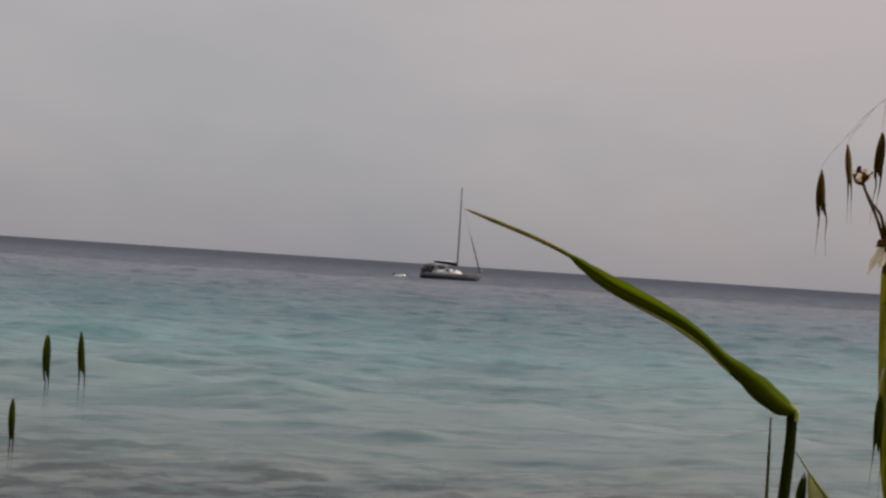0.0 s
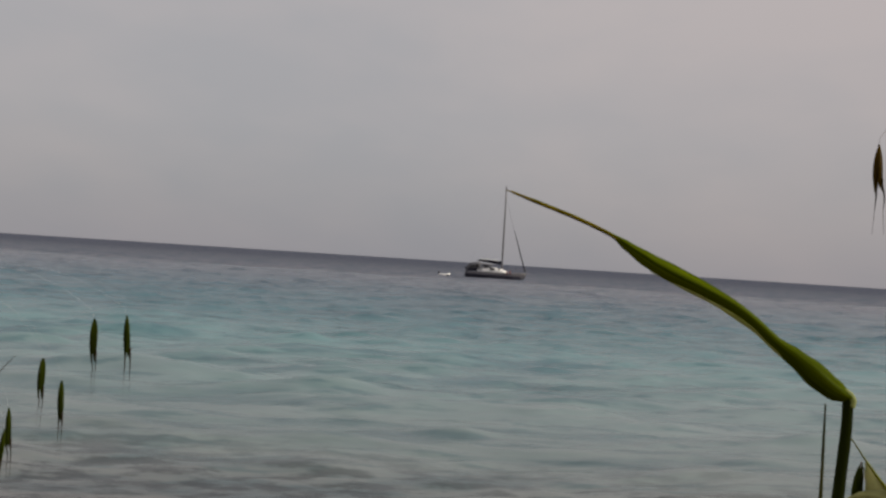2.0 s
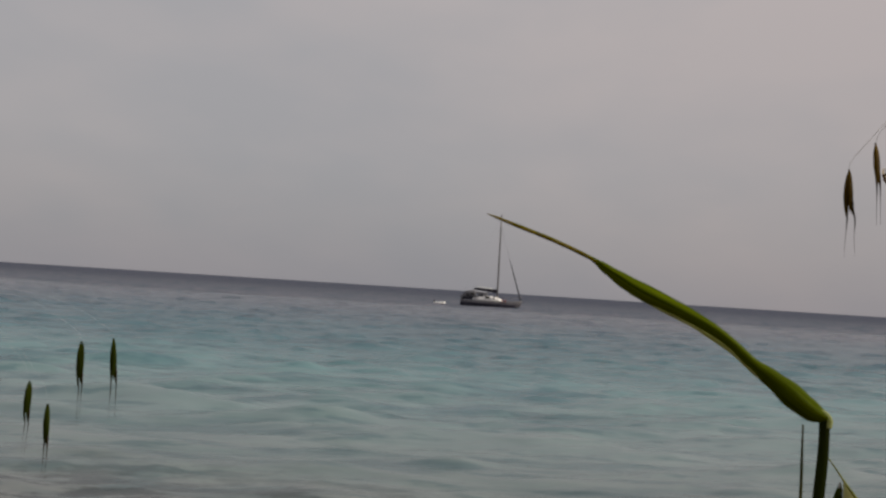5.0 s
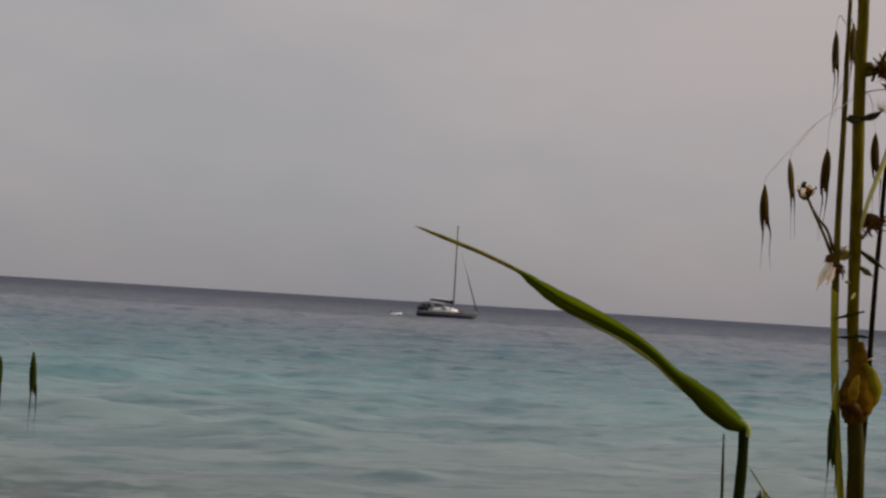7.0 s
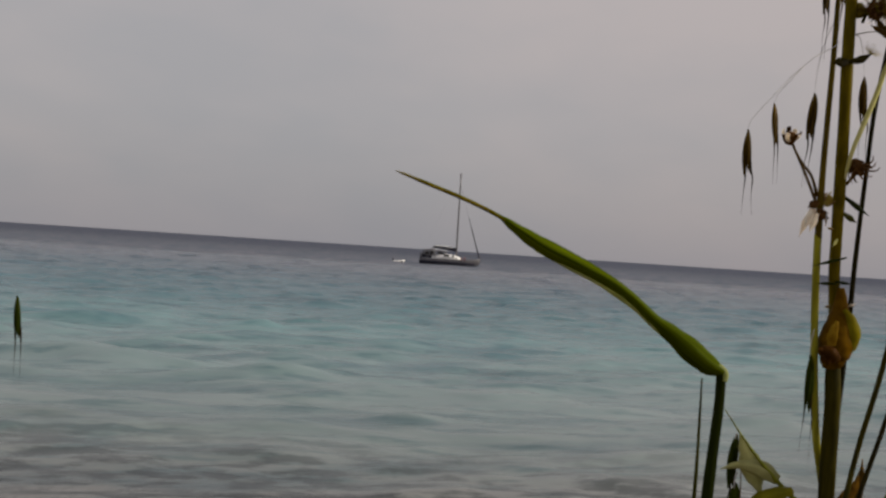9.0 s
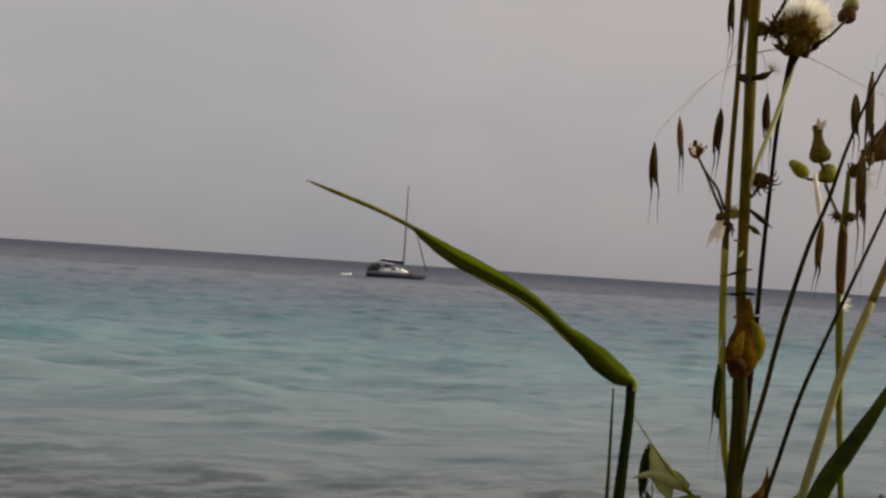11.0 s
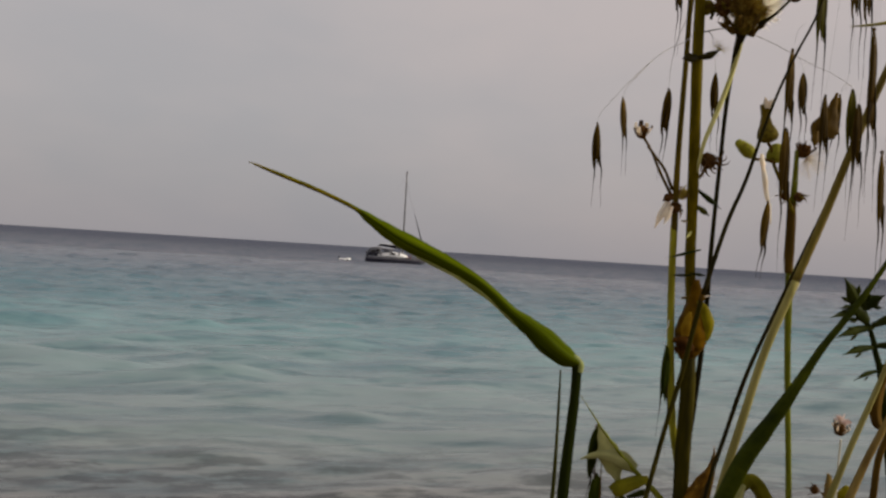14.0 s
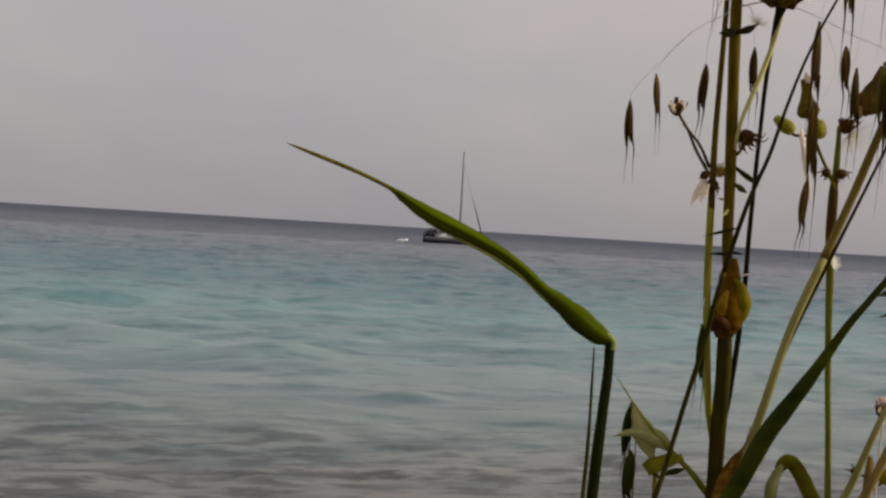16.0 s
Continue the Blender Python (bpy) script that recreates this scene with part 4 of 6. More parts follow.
# --- tall sow thistle
def build_sow_thistle():
    s = thing("sow_thistle", (0.20, 0.45, 1.87), "tall olive sow thistle with seed heads and buds", "thistle")
    stem = part("stem", tube([(0.1935, 0.3940, 2.7420), (0.1962, 0.3990, 2.7020), (0.1997, 0.4050, 2.6661), (0.2020, 0.4110, 2.6413), (0.2039, 0.4150, 2.6131), (0.2067, 0.4200, 2.5826), (0.2106, 0.4280, 2.5527), (0.2145, 0.4360, 2.5215), (0.2166, 0.4400, 2.4990), (0.2223, 0.4470, 2.4695), (0.2219, 0.4470, 2.4497)], (0.0022, 0.0025, 0.0027, 0.0028, 0.0029, 0.0029, 0.0030, 0.0029, 0.0029, 0.0032, 0.0031), 14, 5, wobble=0.05, ribs=0.05),
                STEM, s, "ribbed olive-green main stem")
    part("lower_stem", tube(down_to([(0.2237, 0.4470, 2.4842), (0.2205, 0.4414, 2.4623), (0.2178, 0.4370, 2.4465), (0.2171, 0.4338, 2.4279), (0.2156, 0.4316, 2.3965), (0.2150, 0.4300, 2.3717)]), (0.0030, 0.0036, 0.0041, 0.0041, 0.0041, 0.0041, 0.0041, 0.0041), 14, 5, wobble=0.05, ribs=0.05),
         STEM_LOW, s, "brownish lower stem")
    # swollen golden leaf base clasping the stem
    part("clasping_leaf_base", tube([(0.2199, 0.4380, 2.4931), (0.2203, 0.4380, 2.4864), (0.2203, 0.4380, 2.4813), (0.2200, 0.4380, 2.4755), (0.2198, 0.4380, 2.4690), (0.2192, 0.4380, 2.4625), (0.2182, 0.4380, 2.4567), (0.2175, 0.4380, 2.4522), (0.2171, 0.4380, 2.4476)], (0.0020, 0.0033, 0.0044, 0.0063, 0.0085, 0.0095, 0.0085, 0.0063, 0.0041), 20, 5, wobble=0.12, ribs=0.03), GOLD, s, "pear-shaped olive-brown leaf base clasping the stem")
    part("golden_fold", blade([(0.2136, 0.4270, 2.4752), (0.2122, 0.4270, 2.4710), (0.2112, 0.4270, 2.4664), (0.2110, 0.4270, 2.4616)], (0.0016, 0.0042, 0.0054, 0.0040), facing=(-0.4, -1, 0.2), twist=(0, 12, -6), fold=0.25, thick=0.0006, ripple=0.0010), GOLD_LIT, s, "golden translucent fold of the leaf base, highlight put into its colour")
    part("leaf_auricle", tube([(0.2203, 0.4340, 2.4815), (0.2236, 0.4340, 2.4760), (0.2250, 0.4340, 2.4690), (0.2245, 0.4340, 2.4626), (0.2219, 0.4340, 2.4561)], (0.0013, 0.0034, 0.0047, 0.0041, 0.0019), 14, 6, wobble=0.10), GOLD_GREEN, s, "yellow-green rounded leaf lobe")
    lobe = part("withered_auricle", tube([(0.2172, 0.4310, 2.4540), (0.2140, 0.4305, 2.4556), (0.2112, 0.4300, 2.4574), (0.2088, 0.4300, 2.4586), (0.2066, 0.4300, 2.4592)], (0.0022, 0.0038, 0.0042, 0.0030, 0.0008), 12, 5, wobble=0.45, ribs=0.08), RUST_DARK, s, "withered brown lobe of the leaf base")
    for a, b, wide in (((0.2090, 0.4290, 2.4570), (0.2068, 0.4280, 2.4516), 0.0040), ((0.2118, 0.4290, 2.4556), (0.2104, 0.4280, 2.4508), 0.0036), ((0.2078, 0.4290, 2.4594), (0.2046, 0.4285, 2.4580), 0.0034)):
        leaflet(lobe, a, b, wide, RUST_DARK, name="lobe_tooth", fold=0.5)
    # small leaves and prickly bracts along the stem
    leaflet(stem, (0.2027, 0.4120, 2.6122), (0.1936, 0.4090, 2.6102), 0.0056, STEM_THIN)
    leaflet(stem, (0.2034, 0.4120, 2.6120), (0.2150, 0.4110, 2.6172), 0.0042, STEM_THIN, bend=-0.001)
    down_tuft(stem, (0.2140, 0.4120, 2.6172), (0.5, 0, 0.6), 0.0055, 46, DOWN_YELLOW, 1.6, 3, 0.00008, "dry_tuft", "pale withered tuft at the node", 0.4)
    leaflet(stem, (0.2146, 0.4300, 2.5430), (0.2285, 0.4300, 2.5335), 0.0034, DARK_STEM, name="small_leaf", label="dark pointed small leaf")
    leaflet(stem, (0.2150, 0.4310, 2.5342), (0.2221, 0.4300, 2.5292), 0.0036, STEM_OLIVE, name="small_leaf")
    leaflet(stem, (0.2197, 0.4340, 2.5100), (0.1990, 0.4300, 2.5042), 0.0018, DARK_STEM, name="prickly_bract")
    leaflet(stem, (0.2162, 0.4360, 2.4953), (0.2050, 0.4360, 2.4949), 0.0018, DARK_STEM, name="prickly_bract")
    leaflet(stem, (0.2155, 0.4360, 2.4965), (0.2262, 0.4380, 2.4955), 0.0018, DARK_STEM, name="prickly_bract")
    leaflet(stem, (0.2107, 0.4320, 2.5253), (0.2060, 0.4300, 2.5256), 0.0014, STRAW, name="prickly_bract")
    leaflet(stem, (0.2122, 0.4300, 2.5197), (0.2080, 0.4260, 2.5155), 0.0017, STALK_PALE, name="prickly_bract")
    leaflet(stem, (0.2160, 0.4400, 2.4828), (0.2121, 0.4400, 2.4816), 0.0014, STRAW, name="prickly_bract")
    leaflet(stem, (0.2256, 0.4400, 2.4833), (0.2299, 0.4400, 2.4846), 0.0011, PETAL_DRY, name="prickly_bract")
    # branch with the large seed head
    b = part("branch", tube([(0.2214, 0.4400, 2.3978), (0.2259, 0.4460, 2.4152), (0.2310, 0.4520, 2.4474), (0.2311, 0.4520, 2.4562), (0.2318, 0.4500, 2.4798), (0.2303, 0.4450, 2.5063), (0.2293, 0.4400, 2.5356), (0.2284, 0.4350, 2.5610), (0.2277, 0.4300, 2.5891), (0.2266, 0.4220, 2.6094), (0.2261, 0.4150, 2.6216), (0.2256, 0.4100, 2.6273)],
                            (0.0016, 0.0017, 0.0017, 0.0016, 0.0015, 0.0014, 0.0013, 0.0012, 0.0012, 0.0013, 0.0022, 0.003), 8, 5, wobble=0.08), STEM_THIN, s, "dark slender branch")
    part("pale_branch", tube([(0.2117, 0.4260, 2.5525), (0.2122, 0.4200, 2.5669), (0.2159, 0.4200, 2.5777), (0.2216, 0.4200, 2.5937), (0.2266, 0.4200, 2.6105), (0.2266, 0.4120, 2.6255)], (0.0010, 0.0011, 0.0013, 0.0014, 0.0013, 0.0016), 8, 5), STALK_CREAM, s, "pale yellow-green flower stalk")
    head = bud(s, (0.2257, 0.4100, 2.6249), (0.2264, 0.4080, 2.6431), 0.0100, BUD, "seed_head", "large open seed head with white down", 12)
    down_tuft(head, (0.2249, 0.4070, 2.6354), (0.15, -0.3, 0.9), 0.0105, 420, DOWN_BROWN, 1.5, 5, 0.00036, "inner_down", "dense golden-brown florets")
    down_tuft(head, (0.2265, 0.4070, 2.6338), (0.1, -0.4, 0.9), 0.0105, 160, DOWN_YELLOW, 1.3, 8, 0.00030, "yellow_floret", "yellowish withered florets")
    down_tuft(head, (0.2305, 0.4140, 2.6415), (0.45, 0.40, 1.0), 0.0142, 2300, PAPPUS, 1.45, 6, 0.00026, fuzz=0.32)
    for k, (clump, r) in enumerate((((0.2211, 0.4040, 2.6401), 0.0062), ((0.2239, 0.4030, 2.6344), 0.0058), ((0.2282, 0.4040, 2.6399), 0.0060), ((0.2301, 0.4040, 2.6344), 0.0056), ((0.2256, 0.4060, 2.6443), 0.0054), ((0.2333, 0.4050, 2.6374), 0.0044))):
        down_tuft(head, clump, (0.3, -0.2, 0.9), r, 130, (DOWN_BROWN, DOWN_BROWN, DOWN_YELLOW, DOWN_YELLOW, DOWN_BROWN, DOWN_BROWN)[k], 3.1, 60 + k, 0.00034, "floret_clump", "ragged brown floret clump", 0.45)
    for k, (x, y, dx, dz) in enumerate(((-0.006, 0.003, -0.006, 0.010), (-0.003, -0.004, -0.002, 0.012), (0.003, -0.005, 0.004, 0.011), (0.006, -0.002, 0.008, 0.007), (-0.007, 0.0, -0.011, 0.004))):
        o = Vector((0.2236, 0.4050, 2.6263)) + Vector((x, y, 0))
        leaflet(head, o, o + Vector((dx * 0.7, -0.002, dz * 0.7)), 0.0030, STEM_BROWN, name="involucre_bract")
    leaflet(head, (0.2225, 0.4080, 2.6265), (0.2147, 0.4060, 2.6265), 0.005, STEM_BROWN, name="involucre_bract")
    leaflet(head, (0.2272, 0.4080, 2.6260), (0.2324, 0.4060, 2.6273), 0.006, STEM_BROWN, name="involucre_bract")
    side = dry_head(s, (0.2141, 0.4100, 2.6391), 0.0092, HEAD_BROWN, BUD, 10, (-0.5, -0.2, 0.8), 2, label="small withered brown head")
    down_tuft(side, (0.2138, 0.4080, 2.6394), (-0.4, -0.2, 0.9), 0.0062, 70, HEAD_BROWN, 2.6, 71, 0.00040, "curled_floret", "", 0.5)
    part("head_stalk", tube([(0.2241, 0.4110, 2.6274), (0.2191, 0.4110, 2.6319), (0.2151, 0.4110, 2.6358)], (0.0012, 0.001, 0.0009), 6, 4), STEM_BROWN, s)
    part("head_stalk", tube([(0.2300, 0.4000, 2.6283), (0.2360, 0.3960, 2.6328), (0.2430, 0.3980, 2.6398), (0.2490, 0.4040, 2.6452), (0.2532, 0.4100, 2.6480)], (0.0015, 0.0008, 0.0007, 0.0007, 0.0010), 6, 4), STEM_THIN, s)
    bud(s, (0.2526, 0.4110, 2.6463), (0.2554, 0.4110, 2.6557), 0.0088, HEAD_BROWN, "bud", "brown cup of a spent flower")
    bud(s, (0.2547, 0.4110, 2.6526), (0.2568, 0.4110, 2.6600), 0.0082, CULM_PALE, "withered_floret", "pale florets closing in the cup")
    part("head_stalk", tube([(0.2085, 0.4110, 2.6328), (0.2111, 0.4110, 2.6397), (0.2147, 0.4110, 2.6467), (0.2189, 0.4110, 2.6550), (0.2214, 0.4110, 2.6643)], (0.0008, 0.0009, 0.001, 0.001, 0.001), 6, 4), STEM_THIN, s)
    bud(s, (0.2068, 0.4120, 2.6354), (0.2069, 0.4120, 2.6433), 0.006, BUD)
    part("bud_stalk", tube([(0.2030, 0.4130, 2.6390), (0.2053, 0.4130, 2.6362), (0.2075, 0.4130, 2.6363)], (0.0008, 0.0008, 0.0008), 6, 3), STEM, s)
    # withered dark head beside the stem
    curled = dry_head(s, (0.2177, 0.4250, 2.5590), 0.0092, HEAD_BROWN, None, 9, (0.25, -0.4, -0.7), 4, label="dark withered head with curled bracts", wide=0.7)
    rng = random.Random(44)
    for a in (-2.2, -1.8, -1.4, -0.9, -0.2, 0.15, 0.6):
        d, back = Vector((math.cos(a), rng.uniform(-0.4, 0.2), math.sin(a))), Vector((math.cos(a + 1.2), 0, math.sin(a + 1.2)))
        o, l = Vector((0.2180, 0.4230, 2.5588)), rng.uniform(0.0062, 0.0098)
        part("curled_bract", tube([o + d * 0.002, o + d * l * 0.6 - back * 0.001, o + d * l, o + d * l * 1.05 + back * 0.0025], (0.0008, 0.0006, 0.00035, 0.00015), 5, 4), HEAD_BROWN, curled)
    part("head_stalk", tube([(0.2136, 0.4270, 2.5496), (0.2166, 0.4270, 2.5539), (0.2189, 0.4270, 2.5582)], (0.0009, 0.0008, 0.0008), 6, 3), STEM_BROWN, s)


# --- wild oat beside the thistle
def build_oat_middle():
    o = thing("wild_oat", (0.20, 0.46, 1.87), "wild oat with brown drooping spikelets and thin stem", "oat", "wild oats")
    part("upper_culm", tube([(0.1997, 0.4200, 2.7317), (0.2015, 0.4220, 2.6957), (0.2019, 0.4240, 2.6654), (0.2023, 0.4260, 2.6474), (0.2027, 0.4280, 2.6166), (0.2027, 0.4300, 2.5887), (0.2029, 0.4320, 2.5605), (0.2040, 0.4350, 2.5399), (0.2054, 0.4380, 2.5196)],
                            (0.0008, 0.0010, 0.0012, 0.0014, 0.0015, 0.0016, 0.0017, 0.0019, 0.0020), 8, 5), CULM_BROWN, o, "brownish upper stem")
    part("lower_culm", tube(down_to([(0.2052, 0.4380, 2.5228), (0.2056, 0.4380, 2.4961), (0.2066, 0.4380, 2.4692), (0.2085, 0.4386, 2.4426), (0.2118, 0.4394, 2.4104), (0.2152, 0.4404, 2.3942), (0.2190, 0.4417, 2.3779), (0.2229, 0.4430, 2.3647)]),
                            (0.0021, 0.0021, 0.0021, 0.0021, 0.002, 0.002, 0.002, 0.002, 0.002), 8, 5), STEM_LIGHT, o, "pale green lower stem")
    for a, b in (((0.1466, 0.3950, 2.5701), (0.1480, 0.3950, 2.5474)), ((0.1589, 0.3950, 2.5840), (0.1611, 0.3950, 2.5633)),
                 ((0.1937, 0.4280, 2.5978), (0.1928, 0.4280, 2.5722)), ((0.2187, 0.4250, 2.6076), (0.2193, 0.4250, 2.5831)),
                 ((0.1953, 0.4250, 2.6640), (0.1959, 0.4250, 2.6403)), ((0.2023, 0.4200, 2.6668), (0.2029, 0.4200, 2.6437)),
                 ((0.2604, 0.4100, 2.6074), (0.2615, 0.4100, 2.5843)), ((0.2875, 0.4200, 2.5998), (0.2861, 0.4200, 2.5772))):
        spikelet(o, a, b)
    spikelet(o, (0.2034, 0.4340, 2.4548), (0.2038, 0.4340, 2.4236), "green", 2.0, 0.7, 0.78)
    for pts in ([(0.2062, 0.4200, 2.6290), (0.1943, 0.4100, 2.6192), (0.1804, 0.4000, 2.6104), (0.1690, 0.4000, 2.5998), (0.1578, 0.3950, 2.5877), (0.1510, 0.3950, 2.5793), (0.1472, 0.3950, 2.5739), (0.1466, 0.3950, 2.5698)], [(0.1747, 0.4000, 2.6053), (0.1661, 0.3950, 2.5961), (0.1606, 0.3950, 2.5893), (0.1589, 0.3950, 2.5837)],
                [(0.2029, 0.4270, 2.6401), (0.1973, 0.4270, 2.6271), (0.1941, 0.4270, 2.6111), (0.1934, 0.4270, 2.5972)], [(0.2085, 0.4250, 2.6306), (0.2147, 0.4250, 2.6292), (0.2173, 0.4250, 2.6188), (0.2187, 0.4250, 2.6073)], [(0.2028, 0.4300, 2.4699), (0.2014, 0.4300, 2.4619), (0.2006, 0.4300, 2.4537)],
                [(0.2030, 0.4240, 2.6640), (0.1971, 0.4240, 2.6727), (0.1955, 0.4240, 2.6693), (0.1952, 0.4240, 2.6635)], [(0.2035, 0.4220, 2.6680), (0.2012, 0.4210, 2.6723), (0.2023, 0.4200, 2.6665)], [(0.2734, 0.4300, 2.6192), (0.2660, 0.4200, 2.6144), (0.2604, 0.4100, 2.6071)], [(0.3006, 0.4300, 2.6075), (0.2923, 0.4250, 2.6068), (0.2904, 0.4250, 2.6007)]):
        part("pedicel", tube(pts, (0.00022, 0.0002, 0.00014, 0.0001), 5, 5), HAIR, o, "hair-thin arching pedicel")
    # long hair-like branches crossing the sky
    part("panicle_branch", tube([(0.2099, 0.4300, 2.6305), (0.2166, 0.4300, 2.6327), (0.2257, 0.4300, 2.6344), (0.2356, 0.4300, 2.6333), (0.2443, 0.4300, 2.6312), (0.2558, 0.4300, 2.6270), (0.2729, 0.4300, 2.6194), (0.2883, 0.4300, 2.6136), (0.3004, 0.4300, 2.6075)], (0.0004, 0.0004, 0.0003, 0.0003, 0.00025, 0.0002, 0.0002, 0.00016, 0.0001), 5, 5), HAIR, o, "hair-thin panicle branch")
    # withered flowers caught at the fork
    dry_head(o, (0.2035, 0.4340, 2.5329), 0.0075, HEAD_BROWN, RUST, 9, (-0.3, -0.5, -0.5), 7, label="brown withered flower at the fork")
    dry_head(o, (0.2079, 0.4340, 2.5409), 0.0065, DOWN_YELLOW, FLORET, 9, (0.3, -0.4, 0.6), 8, label="yellowish withered flower at the fork")
    for a, b in (((0.1989, 0.4300, 2.5356), (0.1924, 0.4280, 2.5237)), ((0.1979, 0.4310, 2.5362), (0.1911, 0.4300, 2.5199)), ((0.2003, 0.4300, 2.5331), (0.1957, 0.4280, 2.5226))):
        leaflet(o, a, b, 0.0038, PETAL_DRY, name="dry_petal", label="bleached hanging petal")
    leaflet(o, (0.2005, 0.4300, 2.5395), (0.1949, 0.4300, 2.5359), 0.005, HEAD_BROWN, name="dry_bract")
    # dried bud on its forked stalk
    dry_head(o, (0.1753, 0.4120, 2.5704), 0.0072, HEAD_BROWN, PETAL_DRY, 8, (-0.1, -0.55, 0.8), 9, label="dried brown and cream flower head", wide=2.1, flare=0.0)
    for pts in ([(0.2003, 0.4330, 2.5403), (0.1891, 0.4200, 2.5504), (0.1840, 0.4200, 2.5608), (0.1768, 0.4120, 2.5669)], [(0.2011, 0.4330, 2.5429), (0.1922, 0.4220, 2.5523), (0.1874, 0.4220, 2.5582), (0.1802, 0.4150, 2.5630)]):
        part("flower_stalk", tube(pts, (0.0010, 0.0008, 0.0007, 0.0008), 6, 4), STEM_BROWN, o)


# --- branch with the green buds and the slim stem under it
def build_budding_thistle():
    s = thing("young_sow_thistle", (0.30, 0.45, 1.87), "slender sow thistle with small green buds", "thistle")
    part("stem", tube(down_to([(0.2649, 0.4200, 2.5676), (0.2674, 0.4250, 2.5501), (0.2694, 0.4300, 2.5314), (0.2723, 0.4350, 2.5123), (0.2730, 0.4350, 2.4864), (0.2743, 0.4350, 2.4570), (0.2761, 0.4350, 2.4282), (0.2786, 0.4350, 2.3959), (0.2806, 0.4350, 2.3652)]),
                      (0.0012, 0.0018, 0.0022, 0.0021, 0.0018, 0.0017, 0.0017, 0.0017, 0.0018, 0.002, 0.002), 8, 5, wobble=0.06), STEM_GREEN, s, "green slim stem")
    part("stem_sheath", tube([(0.2682, 0.4280, 2.5424), (0.2682, 0.4280, 2.5280), (0.2682, 0.4280, 2.5121), (0.2684, 0.4280, 2.5000)], (0.0018, 0.0027, 0.0028, 0.0022), 8, 5), STEM_BROWN, s, "brown papery sheath")
    part("flower_stalk", tube([(0.2670, 0.4240, 2.5335), (0.2632, 0.4240, 2.5418), (0.2576, 0.4240, 2.5524), (0.2541, 0.4240, 2.5601)], (0.0010, 0.0009, 0.0009, 0.001), 6, 4), STEM, s)
    part("flower_stalk", tube([(0.2495, 0.4150, 2.5597), (0.2444, 0.4150, 2.5606), (0.2396, 0.4150, 2.5605), (0.2373, 0.4150, 2.5619)], (0.0009, 0.0008, 0.0008, 0.0009), 6, 4), STEM_BROWN, s)
    part("flower_stalk", tube([(0.2504, 0.4160, 2.5590), (0.2487, 0.4160, 2.5659), (0.2465, 0.4160, 2.5701)], (0.0009, 0.0009, 0.001), 6, 4), STEM_BROWN, s)
    bud(s, (0.2371, 0.4120, 2.5615), (0.2263, 0.4100, 2.5687), 0.0066, BUD_PALE, "bud", "fresh yellow-green closed bud")
    bud(s, (0.2468, 0.4160, 2.5701), (0.2445, 0.4160, 2.5805), 0.0105, BUD, "bud", "brownish round bud")
    part("withered_floret", tube([(0.2452, 0.4160, 2.5770), (0.2447, 0.4160, 2.5806), (0.2442, 0.4160, 2.5850), (0.2437, 0.4160, 2.5905)], (0.0044, 0.0034, 0.0025, 0.0027), 10, 4, wobble=0.25, ribs=0.15), CULM_BROWN, s, "brown withered florets on the bud")
    bud(s, (0.2517, 0.4180, 2.5596), (0.2526, 0.4180, 2.5702), 0.0092, BUD_PALE, "bud", "small green bud")
    for k, (a, b) in enumerate((((0.2430, 0.4130, 2.5880), (0.2414, 0.4120, 2.5940)), ((0.2440, 0.4130, 2.5880), (0.2458, 0.4120, 2.5934)), ((0.2414, 0.4120, 2.5631), (0.2420, 0.4100, 2.5531)))):
        leaflet(s, a, b, 0.003, PETAL_DRY, name="dry_petal")
    part("bleached_petal", blade([(0.2421, 0.4120, 2.5576), (0.2439, 0.4120, 2.5504), (0.2450, 0.4120, 2.5428), (0.2471, 0.4120, 2.5353), (0.2486, 0.4120, 2.5256)], (0.0020, 0.0030, 0.0024, 0.0018, 0.0006), twist=(0, 10, 25, 10), fold=0.4, thick=0.0004), PETAL_DRY, s, "bleached hanging petal")
    dry_head(s, (0.2687, 0.4200, 2.5679), 0.008, HEAD_BROWN, HEAD_BROWN, 9, (0.3, -0.2, 0.9), 12, label="small dry brown head")
    dry_head(s, (0.2702, 0.4250, 2.5423), 0.006, HEAD_BROWN, BUD, 8, (0.5, -0.3, -0.6), 13)
    dry_head(s, (0.2610, 0.4230, 2.5425), 0.005, HEAD_BROWN, BUD, 8, (-0.6, -0.3, -0.4), 14)
    down_tuft(s, (0.2709, 0.4210, 2.5641), (0.6, 0, -0.5), 0.014, 110, PETAL_DRY, 1.4, 15, 0.00006, "loose_down", "wisps of loose seed down")
    down_tuft(s, (0.2705, 0.4300, 2.4940), (0.8, -0.2, 0.2), 0.0058, 90, PAPPUS, 1.3, 16, 0.00011, "seed_tuft", "white seed tuft caught on the stem")
    leaf = part("dry_leaf", blade([(0.2744, 0.4000, 2.5960), (0.2727, 0.4000, 2.5895), (0.2708, 0.4000, 2.5830), (0.2688, 0.4000, 2.5770), (0.2679, 0.4000, 2.5729), (0.2675, 0.4000, 2.5700)], (0.0016, 0.0040, 0.0090, 0.0140, 0.0120, 0.0020), facing=(-0.1, -1, 0), twist=(0, 12, 5), fold=0.30, thick=0.0006, ripple=0.0012), STEM_BROWN, s, "curled dry brown leaf")
    leaflet(leaf, (0.2635, 0.3980, 2.5747), (0.2615, 0.3960, 2.5659), 0.0050, STEM_BROWN, name="dry_leaf_tip")



